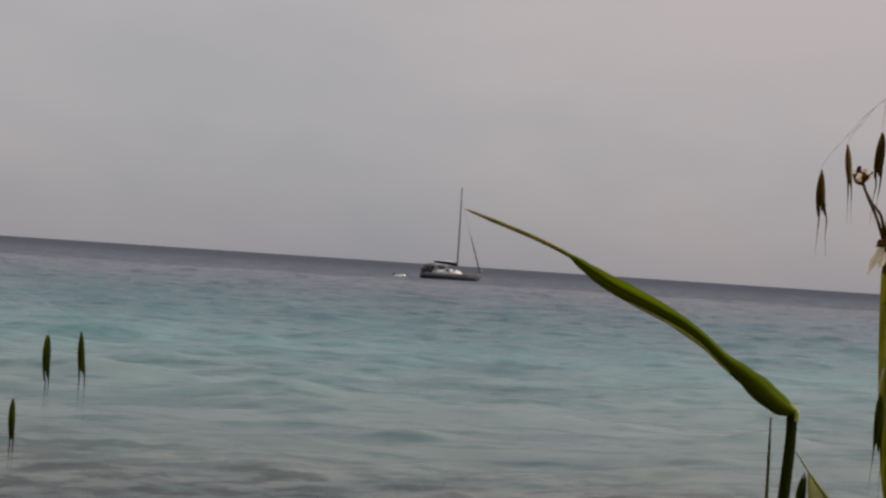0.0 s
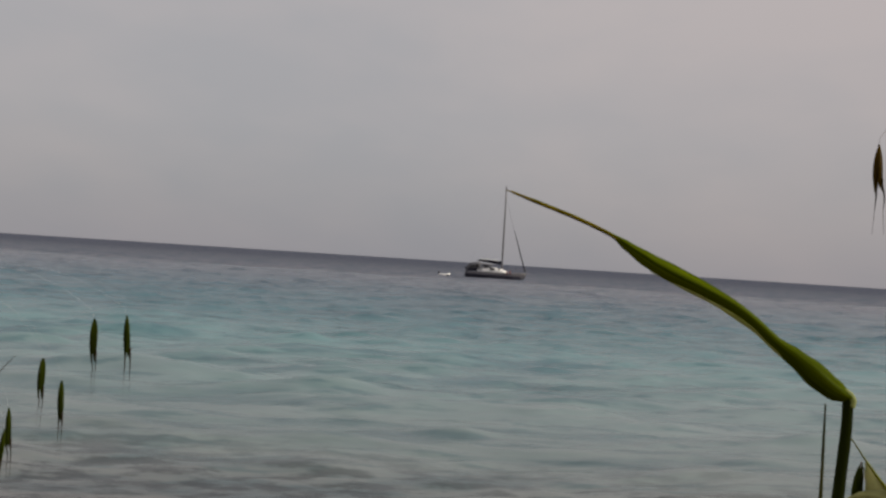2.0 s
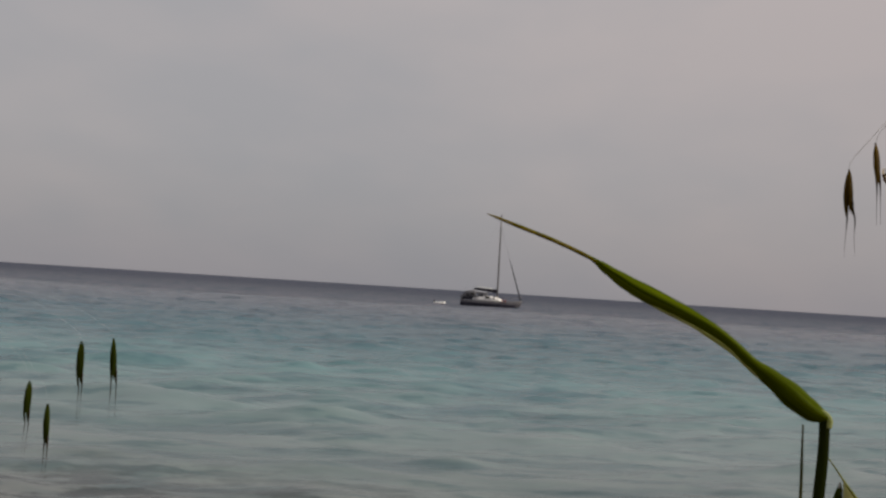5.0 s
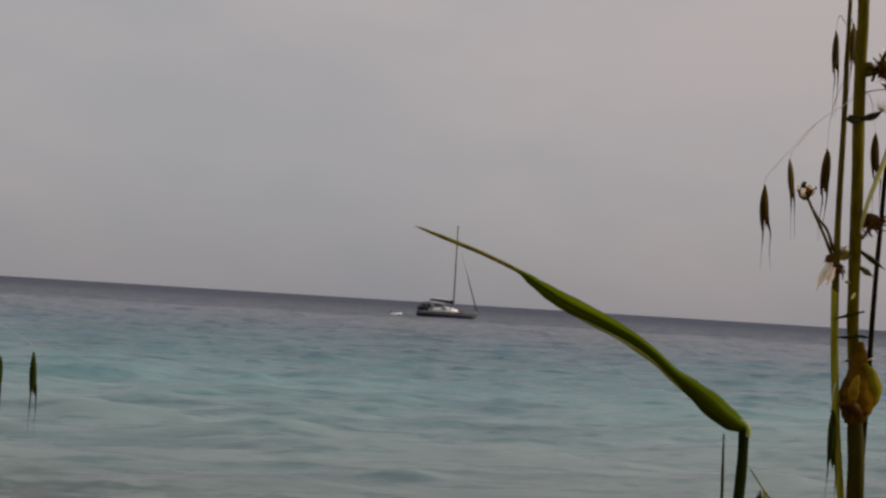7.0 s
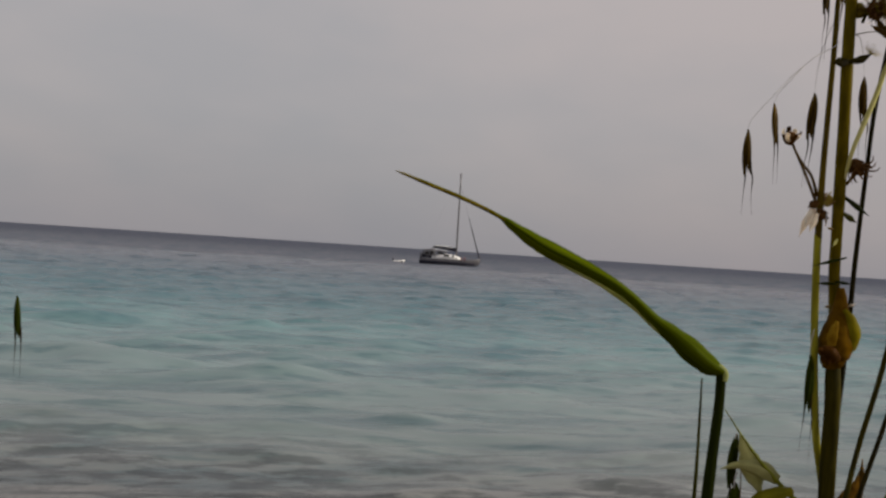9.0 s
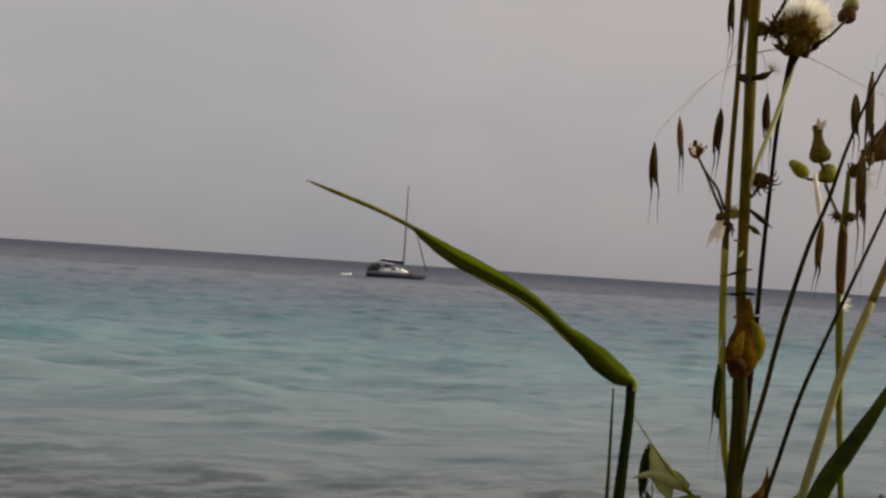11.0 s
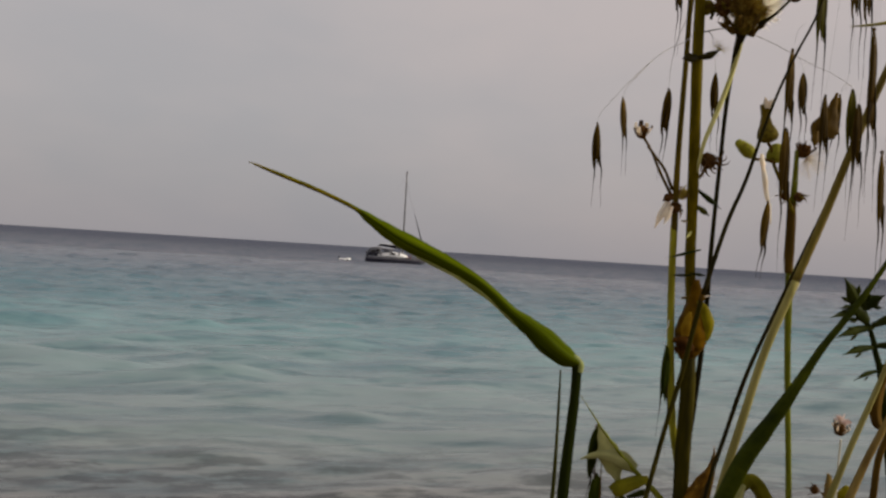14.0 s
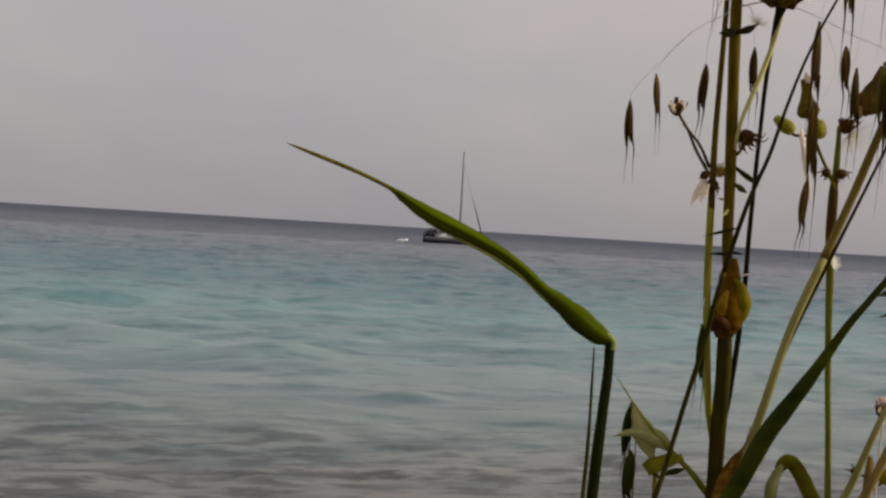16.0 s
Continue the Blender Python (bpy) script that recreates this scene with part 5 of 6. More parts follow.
# --- nearest oat: leaning dark stem, large spikelets
def build_oat_near():
    o = thing("wild_oat", (0.07, 0.31, 1.88), "wild oat leaning close by with long brown spikelets", "oat", "wild oats")
    part("culm", tube([(0.1861, 0.2560, 2.5950), (0.1838, 0.2586, 2.5851), (0.1794, 0.2611, 2.5739), (0.1751, 0.2637, 2.5606), (0.1718, 0.2663, 2.5471), (0.1681, 0.2683, 2.5313), (0.1624, 0.2691, 2.5152), (0.1557, 0.2700, 2.4896)], (0.0004, 0.0004, 0.00045, 0.0005, 0.0006, 0.0007, 0.0008, 0.0009), 8, 5), STEM_THIN, o, "dark slender leaning stem")
    part("lower_culm", tube(down_to([(0.1557, 0.2700, 2.4896), (0.1533, 0.2712, 2.4761), (0.1510, 0.2720, 2.4628), (0.1462, 0.2720, 2.4432), (0.1429, 0.2704, 2.4314), (0.1397, 0.2680, 2.4212)]), (0.0009, 0.0009, 0.0009, 0.0010, 0.0010, 0.0011), 8, 5), STEM_LOW, o, "dark olive lower stem")
    part("node", tube([(0.1560, 0.2700, 2.4908), (0.1557, 0.2700, 2.4896), (0.1553, 0.2700, 2.4884)], (0.0009, 0.0011, 0.0009), 8, 4), STEM_BROWN, o, "brown stem node")
    for a, b, t in (((0.1829, 0.2700, 2.5787), (0.1829, 0.2700, 2.5536), "brown"), ((0.1900, 0.2660, 2.6039), (0.1910, 0.2660, 2.5797), "olive"),
                    ((0.1898, 0.2850, 2.5536), (0.1907, 0.2850, 2.5255), "brown"), ((0.2069, 0.2900, 2.5682), (0.2075, 0.2900, 2.5460), "brown"),
                    ((0.2145, 0.2850, 2.5698), (0.2153, 0.2850, 2.5461), "olive"), ((0.2121, 0.2700, 2.5884), (0.2131, 0.2700, 2.5598), "brown"),
                    ((0.2103, 0.2800, 2.6199), (0.2110, 0.2800, 2.5949), "brown"), ((0.2146, 0.2800, 2.6192), (0.2159, 0.2800, 2.5947), "brown"), ((0.2143, 0.2800, 2.5633), (0.2147, 0.2800, 2.5392), "brown"), ((0.2154, 0.2750, 2.5809), (0.2163, 0.2750, 2.5522), "brown"), ((0.2242, 0.2800, 2.5468), (0.2252, 0.2800, 2.5194), "brown"), ((0.2244, 0.2750, 2.5827), (0.2249, 0.2750, 2.5581), "brown")):
        spikelet(o, a, b, t, 2.0, 0.75, 0.68)
    for pts in ([(0.1864, 0.2680, 2.5881), (0.1835, 0.2680, 2.5851), (0.1824, 0.2680, 2.5800)], [(0.1919, 0.2620, 2.6066), (0.1912, 0.2660, 2.6073), (0.1900, 0.2660, 2.6037)], [(0.1840, 0.2700, 2.5792), (0.1918, 0.2750, 2.5672), (0.1893, 0.2750, 2.5558), (0.1858, 0.2750, 2.5541), (0.1850, 0.2750, 2.5505)],
                [(0.1961, 0.2570, 2.6195), (0.2022, 0.2750, 2.6029), (0.1997, 0.2750, 2.5760), (0.1983, 0.2750, 2.5645)], [(0.1967, 0.2550, 2.6207), (0.2058, 0.2700, 2.5976), (0.2041, 0.2700, 2.5752), (0.2030, 0.2700, 2.5659)], [(0.1971, 0.2500, 2.6251), (0.2070, 0.2600, 2.6062), (0.2059, 0.2600, 2.5849)],
                [(0.1963, 0.2530, 2.6226), (0.2045, 0.2700, 2.6237), (0.2042, 0.2700, 2.6154)], [(0.1996, 0.2500, 2.6191), (0.2208, 0.2700, 2.5872), (0.2192, 0.2700, 2.5529), (0.2178, 0.2700, 2.5449)], [(0.2013, 0.2500, 2.6229), (0.2218, 0.2700, 2.6034), (0.2212, 0.2700, 2.5810)], [(0.1975, 0.2540, 2.6222), (0.2089, 0.2700, 2.5978), (0.2090, 0.2700, 2.5716), (0.2143, 0.2800, 2.5633)], [(0.1995, 0.2500, 2.6209), (0.2113, 0.2650, 2.6028), (0.2098, 0.2650, 2.5849), (0.2154, 0.2750, 2.5807)]):
        part("pedicel", tube(pts, (0.00006, 0.00005, 0.00005), 5, 5), HAIR, o, "hair-thin pedicel")
    # a slim oat standing close behind the pale stem
    f = thing("wild_oat", (0.302, 0.455, 1.87), "slim wild oat with one drooping spikelet", "oat", "wild oats")
    part("culm", tube(down_to([(0.2748, 0.4400, 2.5413), (0.2748, 0.4400, 2.5256), (0.2749, 0.4400, 2.5092), (0.2760, 0.4400, 2.4863), (0.2776, 0.4400, 2.4566), (0.2795, 0.4400, 2.4275), (0.2820, 0.4400, 2.3948), (0.2841, 0.4400, 2.3637)]), (0.0005, 0.0006, 0.0007, 0.0008, 0.0008, 0.001, 0.001, 0.001, 0.001, 0.001), 6, 5), STEM_GREEN, f, "thin green stem")
    spikelet(f, (0.2430, 0.4050, 2.5371), (0.2414, 0.4050, 2.5122), "brown", 3.2, 0.6, 1.35)
    part("pedicel", tube([(0.2748, 0.4400, 2.5410), (0.2664, 0.4300, 2.5459), (0.2590, 0.4250, 2.5445), (0.2429, 0.4050, 2.5374)], (0.0002, 0.0002, 0.00015), 5, 5), HAIR, f, "hair-thin pedicel")


# --- broad olive culm and broad dark leaf leaning to the right
def build_broad_grass():
    g = thing("broad_grass", (0.10, 0.30, 1.88), "coarse grass with pale culm and broad dark leaf", "grass")
    part("upper_culm", tube([(0.2255, 0.2750, 2.5864), (0.2216, 0.2820, 2.5678), (0.2150, 0.2860, 2.5446), (0.2085, 0.2900, 2.5201), (0.1997, 0.2900, 2.4971)], (0.0012, 0.0013, 0.0014, 0.0015, 0.0015), 10, 6, wobble=0.05, ribs=0.04), CULM_MID, g, "olive upper culm")
    part("lower_culm", tube(down_to([(0.1997, 0.2900, 2.4971), (0.1894, 0.2900, 2.4700), (0.1823, 0.2900, 2.4438), (0.1773, 0.2900, 2.4253), (0.1738, 0.2900, 2.4101)]), (0.0015, 0.0015, 0.0015, 0.0016, 0.0016, 0.0017), 10, 5, wobble=0.04, ribs=0.04), CULM_PALE, g, "pale olive lower culm")
    part("leaf_tip", blade([(0.2342, 0.2750, 2.5958), (0.2258, 0.2750, 2.5939), (0.2153, 0.2750, 2.5916), (0.2065, 0.2750, 2.5901)], (0.0016, 0.0018, 0.0013, 0.0003), facing=(0, -1, 0.5), fold=0.3, thick=0.0005), CULM_PALE, g, "thin pale leaf tip")
    part("broad_leaf", blade(down_to([(0.2257, 0.2720, 2.5098), (0.2206, 0.2720, 2.5014), (0.2152, 0.2720, 2.4930), (0.2081, 0.2720, 2.4833), (0.2014, 0.2720, 2.4743), (0.1948, 0.2720, 2.4635), (0.1891, 0.2720, 2.4543), (0.1825, 0.2720, 2.4444), (0.1763, 0.2720, 2.4351), (0.1717, 0.2720, 2.4259), (0.1678, 0.2720, 2.4173)]),
                             (0.0016, 0.0018, 0.0022, 0.0024, 0.0028, 0.0037, 0.0051, 0.0063, 0.0065, 0.0063, 0.0060, 0.0057, 0.0051, 0.0051, 0.0049, 0.0049), facing=(-0.5, -1, 0.25), twist=(0, 5, 15, 25, 10, 0), fold=0.35, thick=0.0008, ripple=0.0004), BROAD, g, "broad dark green leaf")
    t = thing("dry_stalk", (0.155, 0.42, 1.87), "thin straight blackish dry stalk", "dry stalk")
    part("stalk", tube(down_to([(0.3237, 0.4120, 2.6651), (0.3128, 0.4120, 2.6241), (0.2914, 0.4120, 2.5688), (0.2752, 0.4120, 2.5294), (0.2550, 0.4120, 2.4808), (0.2401, 0.4120, 2.4435), (0.2301, 0.4120, 2.4096), (0.2248, 0.4120, 2.3912), (0.2206, 0.4120, 2.3729)]),
                       (0.0006, 0.0007, 0.0008, 0.0010, 0.0012, 0.0012, 0.0012, 0.0013, 0.0014, 0.0014, 0.0014), 8, 5), STEM_THIN, t)


# --- jagged thistle leaf, small flower and the low growth
def build_spiny_leaf():
    s = thing("spiny_thistle", (0.43, 0.46, 1.87), "dark green jagged thistle leaf on a stem", "thistle")
    part("stem", tube(down_to([(0.3174, 0.4350, 2.4797), (0.3216, 0.4350, 2.4718), (0.3243, 0.4350, 2.4655), (0.3261, 0.4350, 2.4584), (0.3291, 0.4350, 2.4495), (0.3319, 0.4350, 2.4367), (0.3357, 0.4350, 2.4141), (0.3402, 0.4350, 2.3851)]), (0.0010, 0.0014, 0.0016, 0.0018, 0.0022, 0.0026, 0.003, 0.003, 0.0034, 0.0034), 8, 5), DARK_STEM, s)
    lobes = (((0.3165, 0.4350, 2.4780), (0.3012, 0.4280, 2.4994), 0.0084),
             ((0.3149, 0.4350, 2.4811), (0.3253, 0.4280, 2.4909), 0.0074),
             ((0.3184, 0.4350, 2.4804), (0.2944, 0.4280, 2.4767), 0.0047),
             ((0.3135, 0.4350, 2.4820), (0.2993, 0.4280, 2.4821), 0.0028),
             ((0.3207, 0.4350, 2.4750), (0.3058, 0.4280, 2.4844), 0.0099),
             ((0.3242, 0.4350, 2.4723), (0.2981, 0.4280, 2.4655), 0.0050),
             ((0.3232, 0.4350, 2.4729), (0.3412, 0.4280, 2.4807), 0.0056),
             ((0.3263, 0.4350, 2.4610), (0.3026, 0.4280, 2.4559), 0.0043),
             ((0.3256, 0.4350, 2.4616), (0.3424, 0.4280, 2.4612), 0.0050),
             ((0.3295, 0.4350, 2.4476), (0.3101, 0.4280, 2.4419), 0.0028),
             ((0.3287, 0.4350, 2.4495), (0.3445, 0.4280, 2.4495), 0.0047))
    for a, b, w in lobes:
        a, b = Vector(a), Vector(b)
        lobe = leaflet(s, a, b, w, DARK_LEAF, facing=(-0.2, -1, 0.4), name="leaf_lobe", bend=0.001)
        d = (b - a)
        side = d.cross(Vector((0, 1, 0))).normalized()
        for sgn in (-1, 1):
            c = a + d * 0.45 + side * sgn * w * 0.32
            leaflet(lobe, c, c + d * 0.22 + side * sgn * w * 0.45, w * 0.35, DARK_LEAF, facing=(-0.2, -1, 0.4), name="spine_tooth")


def build_small_flower():
    f = thing("small_wildflower", (0.36, 0.45, 1.87), "small faded pink-white flower on a pale stalk", "flower")
    part("stalk", tube(down_to([(0.3028, 0.4250, 2.4092), (0.3024, 0.4250, 2.3996), (0.3020, 0.4250, 2.3853), (0.3018, 0.4250, 2.3693)]), (0.0006, 0.0006, 0.0007, 0.0008, 0.001, 0.001), 6, 5), STALK_WHITE, f, "thin pale stalk")
    h = dry_head(f, (0.3015, 0.4240, 2.4151), 0.0072, HEAD_BROWN, PETAL_DRY, 12, (0.05, -0.35, 0.9), 21, "flower_head", "brown-centred faded pink head")
    down_tuft(h, (0.2997, 0.4210, 2.4188), (0.1, -0.3, 0.9), 0.0055, 90, PINK, 1.2, 22, 0.00025, "petal_fringe", "pinkish white fringe")


def build_low_growth():
    # wilted pale leaf folded over by the grass stem
    w = thing("wilted_leaf", (0.115, 0.45, 1.87), "pale wilted yellow-green leaf folded over", "leaf")
    part("leaf_stalk", tube(down_to([(0.1840, 0.4400, 2.3736), (0.1849, 0.4400, 2.3646), (0.1850, 0.4400, 2.3582)]), (0.0012, 0.0014, 0.0015, 0.0016, 0.0016), 6, 4), STEM_LIGHT, w)
    part("pale_blade", blade([(0.1690, 0.4380, 2.4080), (0.1718, 0.4380, 2.4008), (0.1752, 0.4380, 2.3930), (0.1789, 0.4380, 2.3858), (0.1820, 0.4380, 2.3774)], (0.0013, 0.0076, 0.0133, 0.0114, 0.0044), facing=(0.3, -1, 0.4), twist=(0, 10, 20, 25, 10), fold=0.25, thick=0.0004, ripple=0.002), WILTED, w, "translucent wilted blade")
    part("withered_tip", blade([(0.1588, 0.4360, 2.3887), (0.1670, 0.4360, 2.3913), (0.1753, 0.4360, 2.3916), (0.1833, 0.4360, 2.3891), (0.1907, 0.4360, 2.3847)], (0.0006, 0.0036, 0.0078, 0.0100, 0.0060), facing=(0.2, -1, 0.15), fold=0.3, thick=0.0005, ripple=0.0012), WILTED, w, "pointed tip of the wilted blade")
    part("folded_blade", blade([(0.1765, 0.4300, 2.3726), (0.1808, 0.4300, 2.3753), (0.1886, 0.4300, 2.3787), (0.1966, 0.4300, 2.3810)], (0.0075, 0.0088, 0.0075, 0.004), facing=(0, -1, 0.7), fold=0.3, thick=0.0007), YELLOW_LEAF, w, "yellow-green folded blade")
    leaflet(w, (0.1883, 0.4400, 2.3674), (0.2031, 0.4380, 2.3731), 0.0035, BROAD, name="small_leaf", label="dark shrivelled leaf")
    leaflet(w, (0.1871, 0.4400, 2.3660), (0.1802, 0.4380, 2.3715), 0.0030, BROAD, name="small_leaf")
    o = thing("wild_oat", (0.11, 0.46, 1.87), "low wild oat with dark drooping spikelets", "oat", "wild oats")
    part("culm", tube(down_to([(0.1701, 0.4450, 2.4064), (0.1726, 0.4450, 2.3984), (0.1739, 0.4450, 2.3789), (0.1740, 0.4450, 2.3561)]), (0.0002, 0.0003, 0.0005, 0.0008, 0.0008, 0.0008), 6, 5), STEM_BROWN, o, "thin stem")
    spikelet(o, (0.1700, 0.4450, 2.4065), (0.1683, 0.4450, 2.3763), "green", 2.6, 0.6, 1.35)
    spikelet(o, (0.1717, 0.4470, 2.3781), (0.1708, 0.4470, 2.3498), "green", 2.6, 0.6, 1.35)
    part("pedicel", tube([(0.1701, 0.4450, 2.4061), (0.1678, 0.4405, 2.4077), (0.1676, 0.4405, 2.4047)], (0.0003,), 5, 3), HAIR, o)
    part("pedicel", tube([(0.1732, 0.4450, 2.3887), (0.1690, 0.4405, 2.3838), (0.1684, 0.4405, 2.3770)], (0.0003,), 5, 3), HAIR, o)
    # rusty curled leaf at the foot of the stems
    r = thing("rusty_leaf", (0.19, 0.45, 1.87), "curled rusty brown dock leaf with yellow patches", "leaf")
    part("blade", blade(down_to([(0.2308, 0.4250, 2.4018), (0.2306, 0.4250, 2.3946), (0.2279, 0.4250, 2.3869), (0.2232, 0.4250, 2.3798), (0.2193, 0.4250, 2.3708), (0.2173, 0.4250, 2.3613)]), (0.0006, 0.003, 0.0065, 0.012, 0.016, 0.016, 0.012, 0.006), facing=(-0.6, -1, 0.2), twist=(0, 10, 25, 10), fold=0.6, thick=0.0008, ripple=0.003), RUST, r)
    part("leaf_fold", blade([(0.2283, 0.4200, 2.3977), (0.2283, 0.4200, 2.3883), (0.2257, 0.4200, 2.3783), (0.2227, 0.4200, 2.3663), (0.2209, 0.4200, 2.3539)], (0.001, 0.004, 0.008, 0.010, 0.010), facing=(0.6, -1, 0), fold=0.5, thick=0.0008, ripple=0.002), STEM_BROWN, r, "dark folded underside")
    # yellow-green curled leaf behind the broad leaf
    y = thing("curled_leaf", (0.25, 0.46, 1.87), "yellow-green curled leaf bending over", "leaf")
    part("blade", blade(down_to([(0.2525, 0.4400, 2.3699), (0.2558, 0.4400, 2.3766), (0.2596, 0.4400, 2.3800), (0.2639, 0.4400, 2.3769), (0.2683, 0.4400, 2.3706), (0.2733, 0.4400, 2.3616)]), (0.003, 0.007, 0.0085, 0.0088, 0.0085, 0.008, 0.008, 0.008), facing=(-0.4, -1, 0.6), twist=(0, 30, 10, 0), fold=0.4, thick=0.0007, ripple=0.001), YELLOW_LEAF, y)
    part("pale_underside", blade([(0.2554, 0.4380, 2.3778), (0.2525, 0.4380, 2.3719), (0.2502, 0.4380, 2.3646), (0.2502, 0.4380, 2.3549)], (0.003, 0.0065, 0.008, 0.007), facing=(0.2, -1, 0), fold=0.3, thick=0.0006), WILTED, y, "pale leaf underside")
    # leaning stems at the far edge
    e = thing("leaning_stalks", (0.20, 0.31, 1.88), "leaning brownish stalks with a withered sheath", "stalk")
    part("stalk", tube(down_to([(0.2344, 0.2800, 2.4782), (0.2275, 0.2800, 2.4591), (0.2195, 0.2800, 2.4389), (0.2122, 0.2800, 2.4189)]), (0.0008, 0.0011, 0.0013, 0.0014, 0.0015, 0.0015), 8, 5), CULM_PALE, e, "olive leaning stalk")
    part("stalk", tube(down_to([(0.2380, 0.2750, 2.4687), (0.2283, 0.2750, 2.4473), (0.2221, 0.2750, 2.4341), (0.2162, 0.2750, 2.4196)]), (0.001, 0.0013, 0.0015, 0.0016, 0.0016, 0.0016), 8, 5), STRAW, e, "straw-brown leaning stalk")
    part("stalk", tube(down_to([(0.2451, 0.2900, 2.4495), (0.2371, 0.2900, 2.4340), (0.2350, 0.2900, 2.4145)]), (0.0011, 0.0013, 0.0015, 0.0015, 0.0015), 8, 5), STEM_BROWN, e)
    part("withered_sheath", blade([(0.2383, 0.2850, 2.4693), (0.2334, 0.2850, 2.4623), (0.2308, 0.2850, 2.4541), (0.2315, 0.2850, 2.4467), (0.2347, 0.2850, 2.4426)], (0.0008, 0.0035, 0.0046, 0.0036, 0.001), facing=(-0.3, -1, 0), fold=0.7, thick=0.0008, ripple=0.001), STEM_BROWN, e, "withered brown sheath")
    t = thing("dry_weed", (0.36, 0.46, 1.87), "low dry weed with tiny dark seed heads", "weed")
    part("stem", tube(down_to([(0.2998, 0.4300, 2.3885), (0.2999, 0.4300, 2.3821), (0.2996, 0.4300, 2.3660)]), (0.001, 0.0024, 0.0028, 0.0028, 0.0028), 6, 4), STRAW, t, "straw-coloured stem")
    leaflet(t, (0.3001, 0.4300, 2.3782), (0.3015, 0.4300, 2.3879), 0.004, STRAW, name="small_leaf")
    leaflet(t, (0.3003, 0.4300, 2.3750), (0.2955, 0.4300, 2.3780), 0.002, STRAW, name="small_leaf")
    dry_head(t, (0.2924, 0.4300, 2.3792), 0.0050, HEAD_BROWN, None, 6, (-0.8, -0.2, 0.2), 51, label="tiny blackish seed head")
    bud(t, (0.3072, 0.4300, 2.3734), (0.3120, 0.4300, 2.3819), 0.006, GOLD_GREEN, "bud", "yellowish bud")
    part("bud_stalk", tube([(0.3001, 0.4300, 2.3692), (0.3039, 0.4300, 2.3713), (0.3075, 0.4300, 2.3737)], (0.001,), 6, 3), STEM, t)


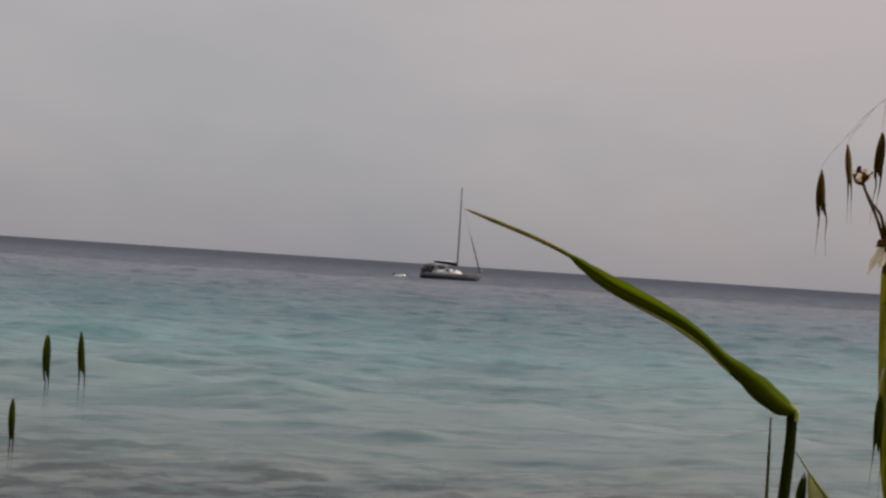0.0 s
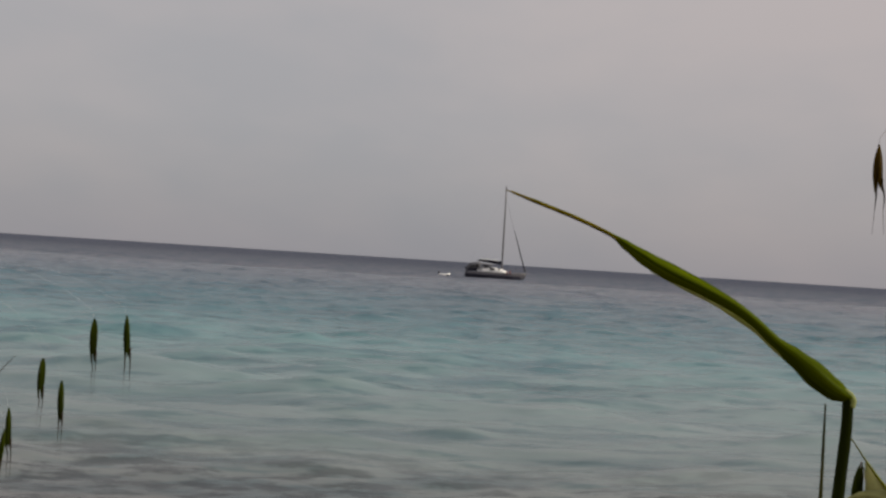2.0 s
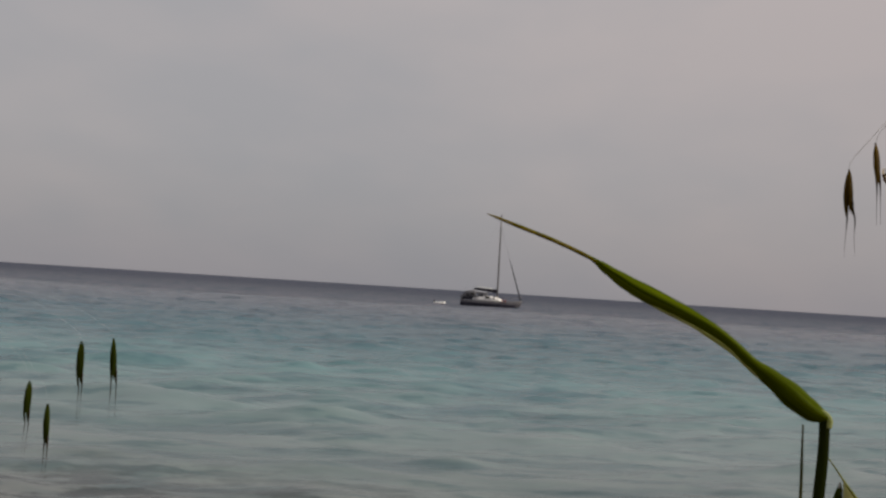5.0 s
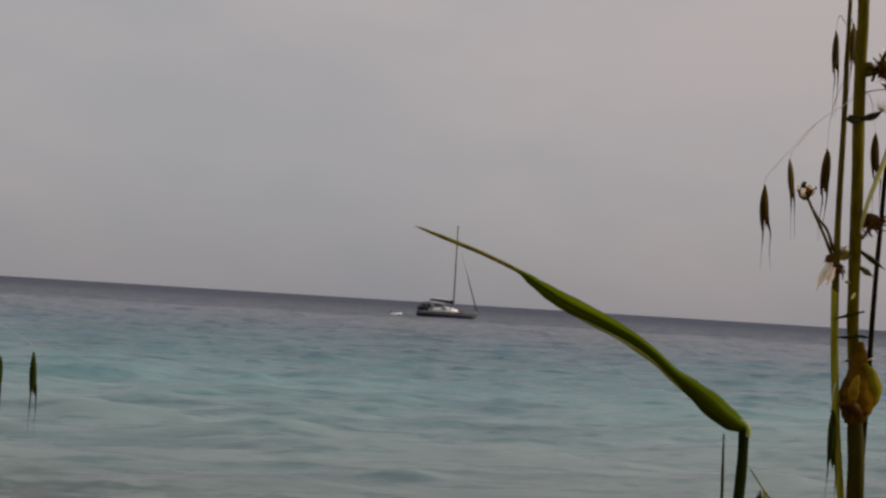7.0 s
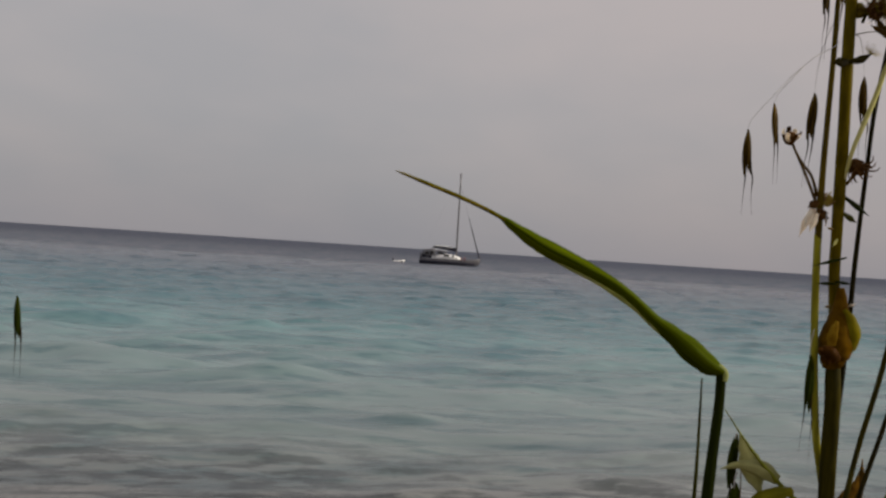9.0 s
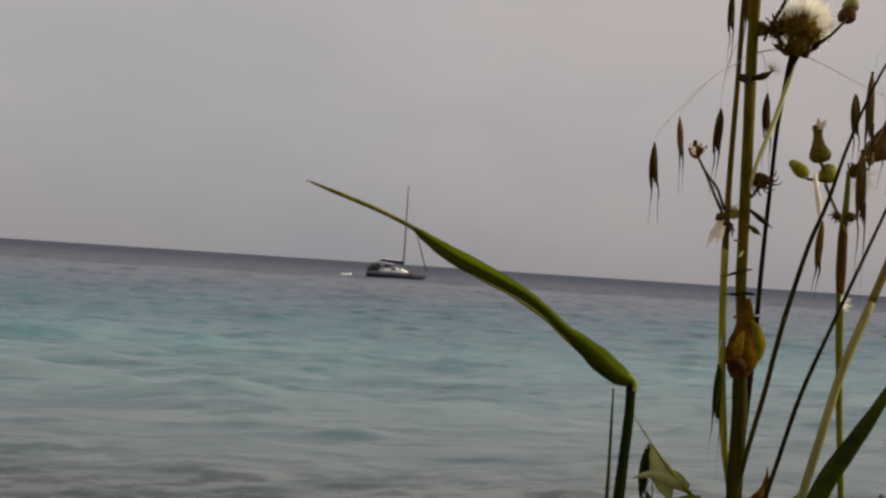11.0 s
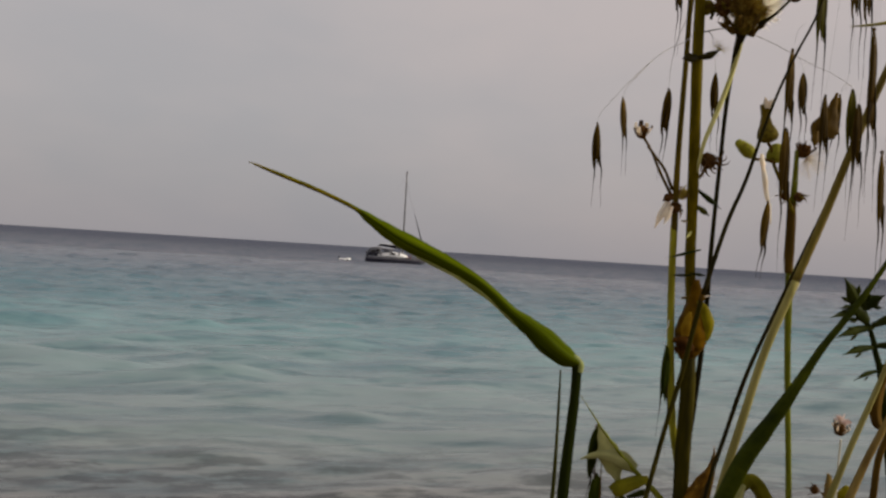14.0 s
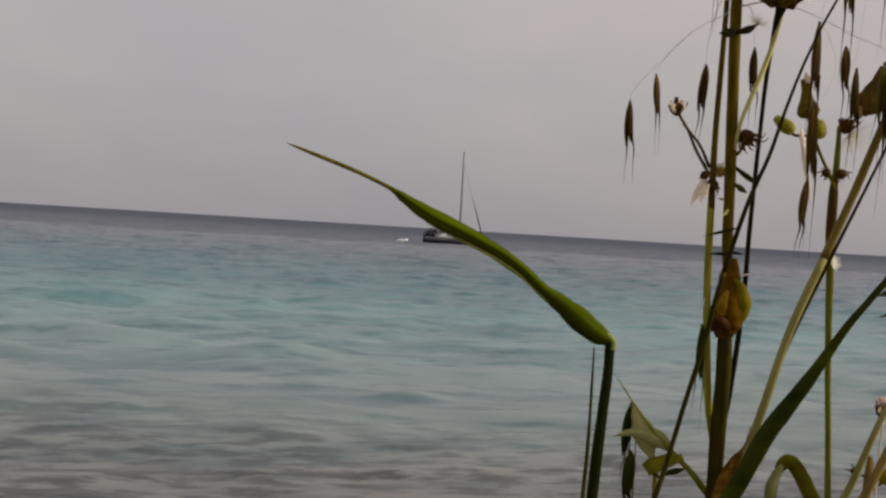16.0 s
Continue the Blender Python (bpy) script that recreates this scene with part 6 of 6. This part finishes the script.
# --- oat reaching in from the other side
def build_oat_left():
    o = thing("wild_oat", (-0.42, 0.50, 1.87), "wild oat with green drooping spikelets over the sea", "oat", "wild oats")
    rachis = [(-0.4945, 0.4700, 2.3235), (-0.4954, 0.4700, 2.3746), (-0.4880, 0.4700, 2.4176), (-0.4719, 0.4700, 2.4470), (-0.4474, 0.4700, 2.4664), (-0.4224, 0.4700, 2.4786), (-0.3970, 0.4700, 2.4837)]
    part("culm", tube(list(reversed(down_to(list(reversed(rachis))))), (0.0016, 0.0014, 0.0012, 0.0008, 0.0005, 0.00025, 0.00016, 0.00012, 0.0001), 6, 5), STEM_LIGHT, o, "thin green stem")
    for a, b in (((-0.2658, 0.4520, 2.4542), (-0.2646, 0.4520, 2.4290)), ((-0.2465, 0.4520, 2.4572), (-0.2442, 0.4520, 2.4314)), ((-0.2941, 0.4500, 2.4292), (-0.2940, 0.4500, 2.4060)),
                 ((-0.2818, 0.4500, 2.4168), (-0.2809, 0.4500, 2.3917)), ((-0.3304, 0.4520, 2.4271), (-0.3291, 0.4520, 2.4064)), ((-0.3127, 0.4500, 2.3986), (-0.3111, 0.4500, 2.3739)), ((-0.3117, 0.4460, 2.3870), (-0.3140, 0.4460, 2.3638)),
                 ((-0.3281, 0.4500, 2.3617), (-0.3255, 0.4500, 2.3381)), ((-0.3497, 0.4500, 2.3893), (-0.3491, 0.4500, 2.3644))):
        spikelet(o, a, b, "green", 1.8, 0.70, 0.84)
    for pts in ([(-0.3970, 0.4700, 2.4837), (-0.3130, 0.4580, 2.4786), (-0.2749, 0.4580, 2.4620), (-0.2658, 0.4520, 2.4539)], [(-0.3970, 0.4700, 2.4837), (-0.2991, 0.4580, 2.4811), (-0.2560, 0.4580, 2.4646), (-0.2465, 0.4520, 2.4568)], [(-0.4079, 0.4700, 2.4816), (-0.3330, 0.4580, 2.4636), (-0.3047, 0.4580, 2.4400), (-0.2941, 0.4500, 2.4289)],
                [(-0.4043, 0.4700, 2.4822), (-0.3219, 0.4580, 2.4575), (-0.2916, 0.4580, 2.4291), (-0.2818, 0.4500, 2.4165)], [(-0.4224, 0.4700, 2.4786), (-0.3623, 0.4600, 2.4582), (-0.3391, 0.4600, 2.4358), (-0.3304, 0.4520, 2.4268)], [(-0.4332, 0.4700, 2.4744), (-0.3571, 0.4600, 2.4380), (-0.3246, 0.4600, 2.4095), (-0.3127, 0.4500, 2.3983)],
                [(-0.4368, 0.4700, 2.4731), (-0.3601, 0.4600, 2.4309), (-0.3253, 0.4600, 2.3959), (-0.3117, 0.4460, 2.3866)], [(-0.4283, 0.4680, 2.4360), (-0.3723, 0.4600, 2.4061), (-0.3412, 0.4600, 2.3743), (-0.3280, 0.4500, 2.3614)], [(-0.4283, 0.4680, 2.4360), (-0.3841, 0.4600, 2.4190), (-0.3611, 0.4600, 2.4001), (-0.3497, 0.4500, 2.3889)]):
        part("pedicel", tube(pts, (0.00004, 0.00003, 0.00003), 5, 6), HAIR, o, "hair-thin pedicel")
    part("bent_awn", tube([(-0.3265, 0.4480, 2.4099), (-0.3228, 0.4480, 2.4148), (-0.3165, 0.4480, 2.4226), (-0.3095, 0.4480, 2.4303)], (0.0003, 0.00035, 0.0003, 0.0001), 5, 5), AWN, o, "dark bent awn")


build_flag_grass()
build_sow_thistle()
build_oat_middle()
build_budding_thistle()
build_oat_near()
build_broad_grass()
build_spiny_leaf()
build_small_flower()
build_low_growth()
build_oat_left()
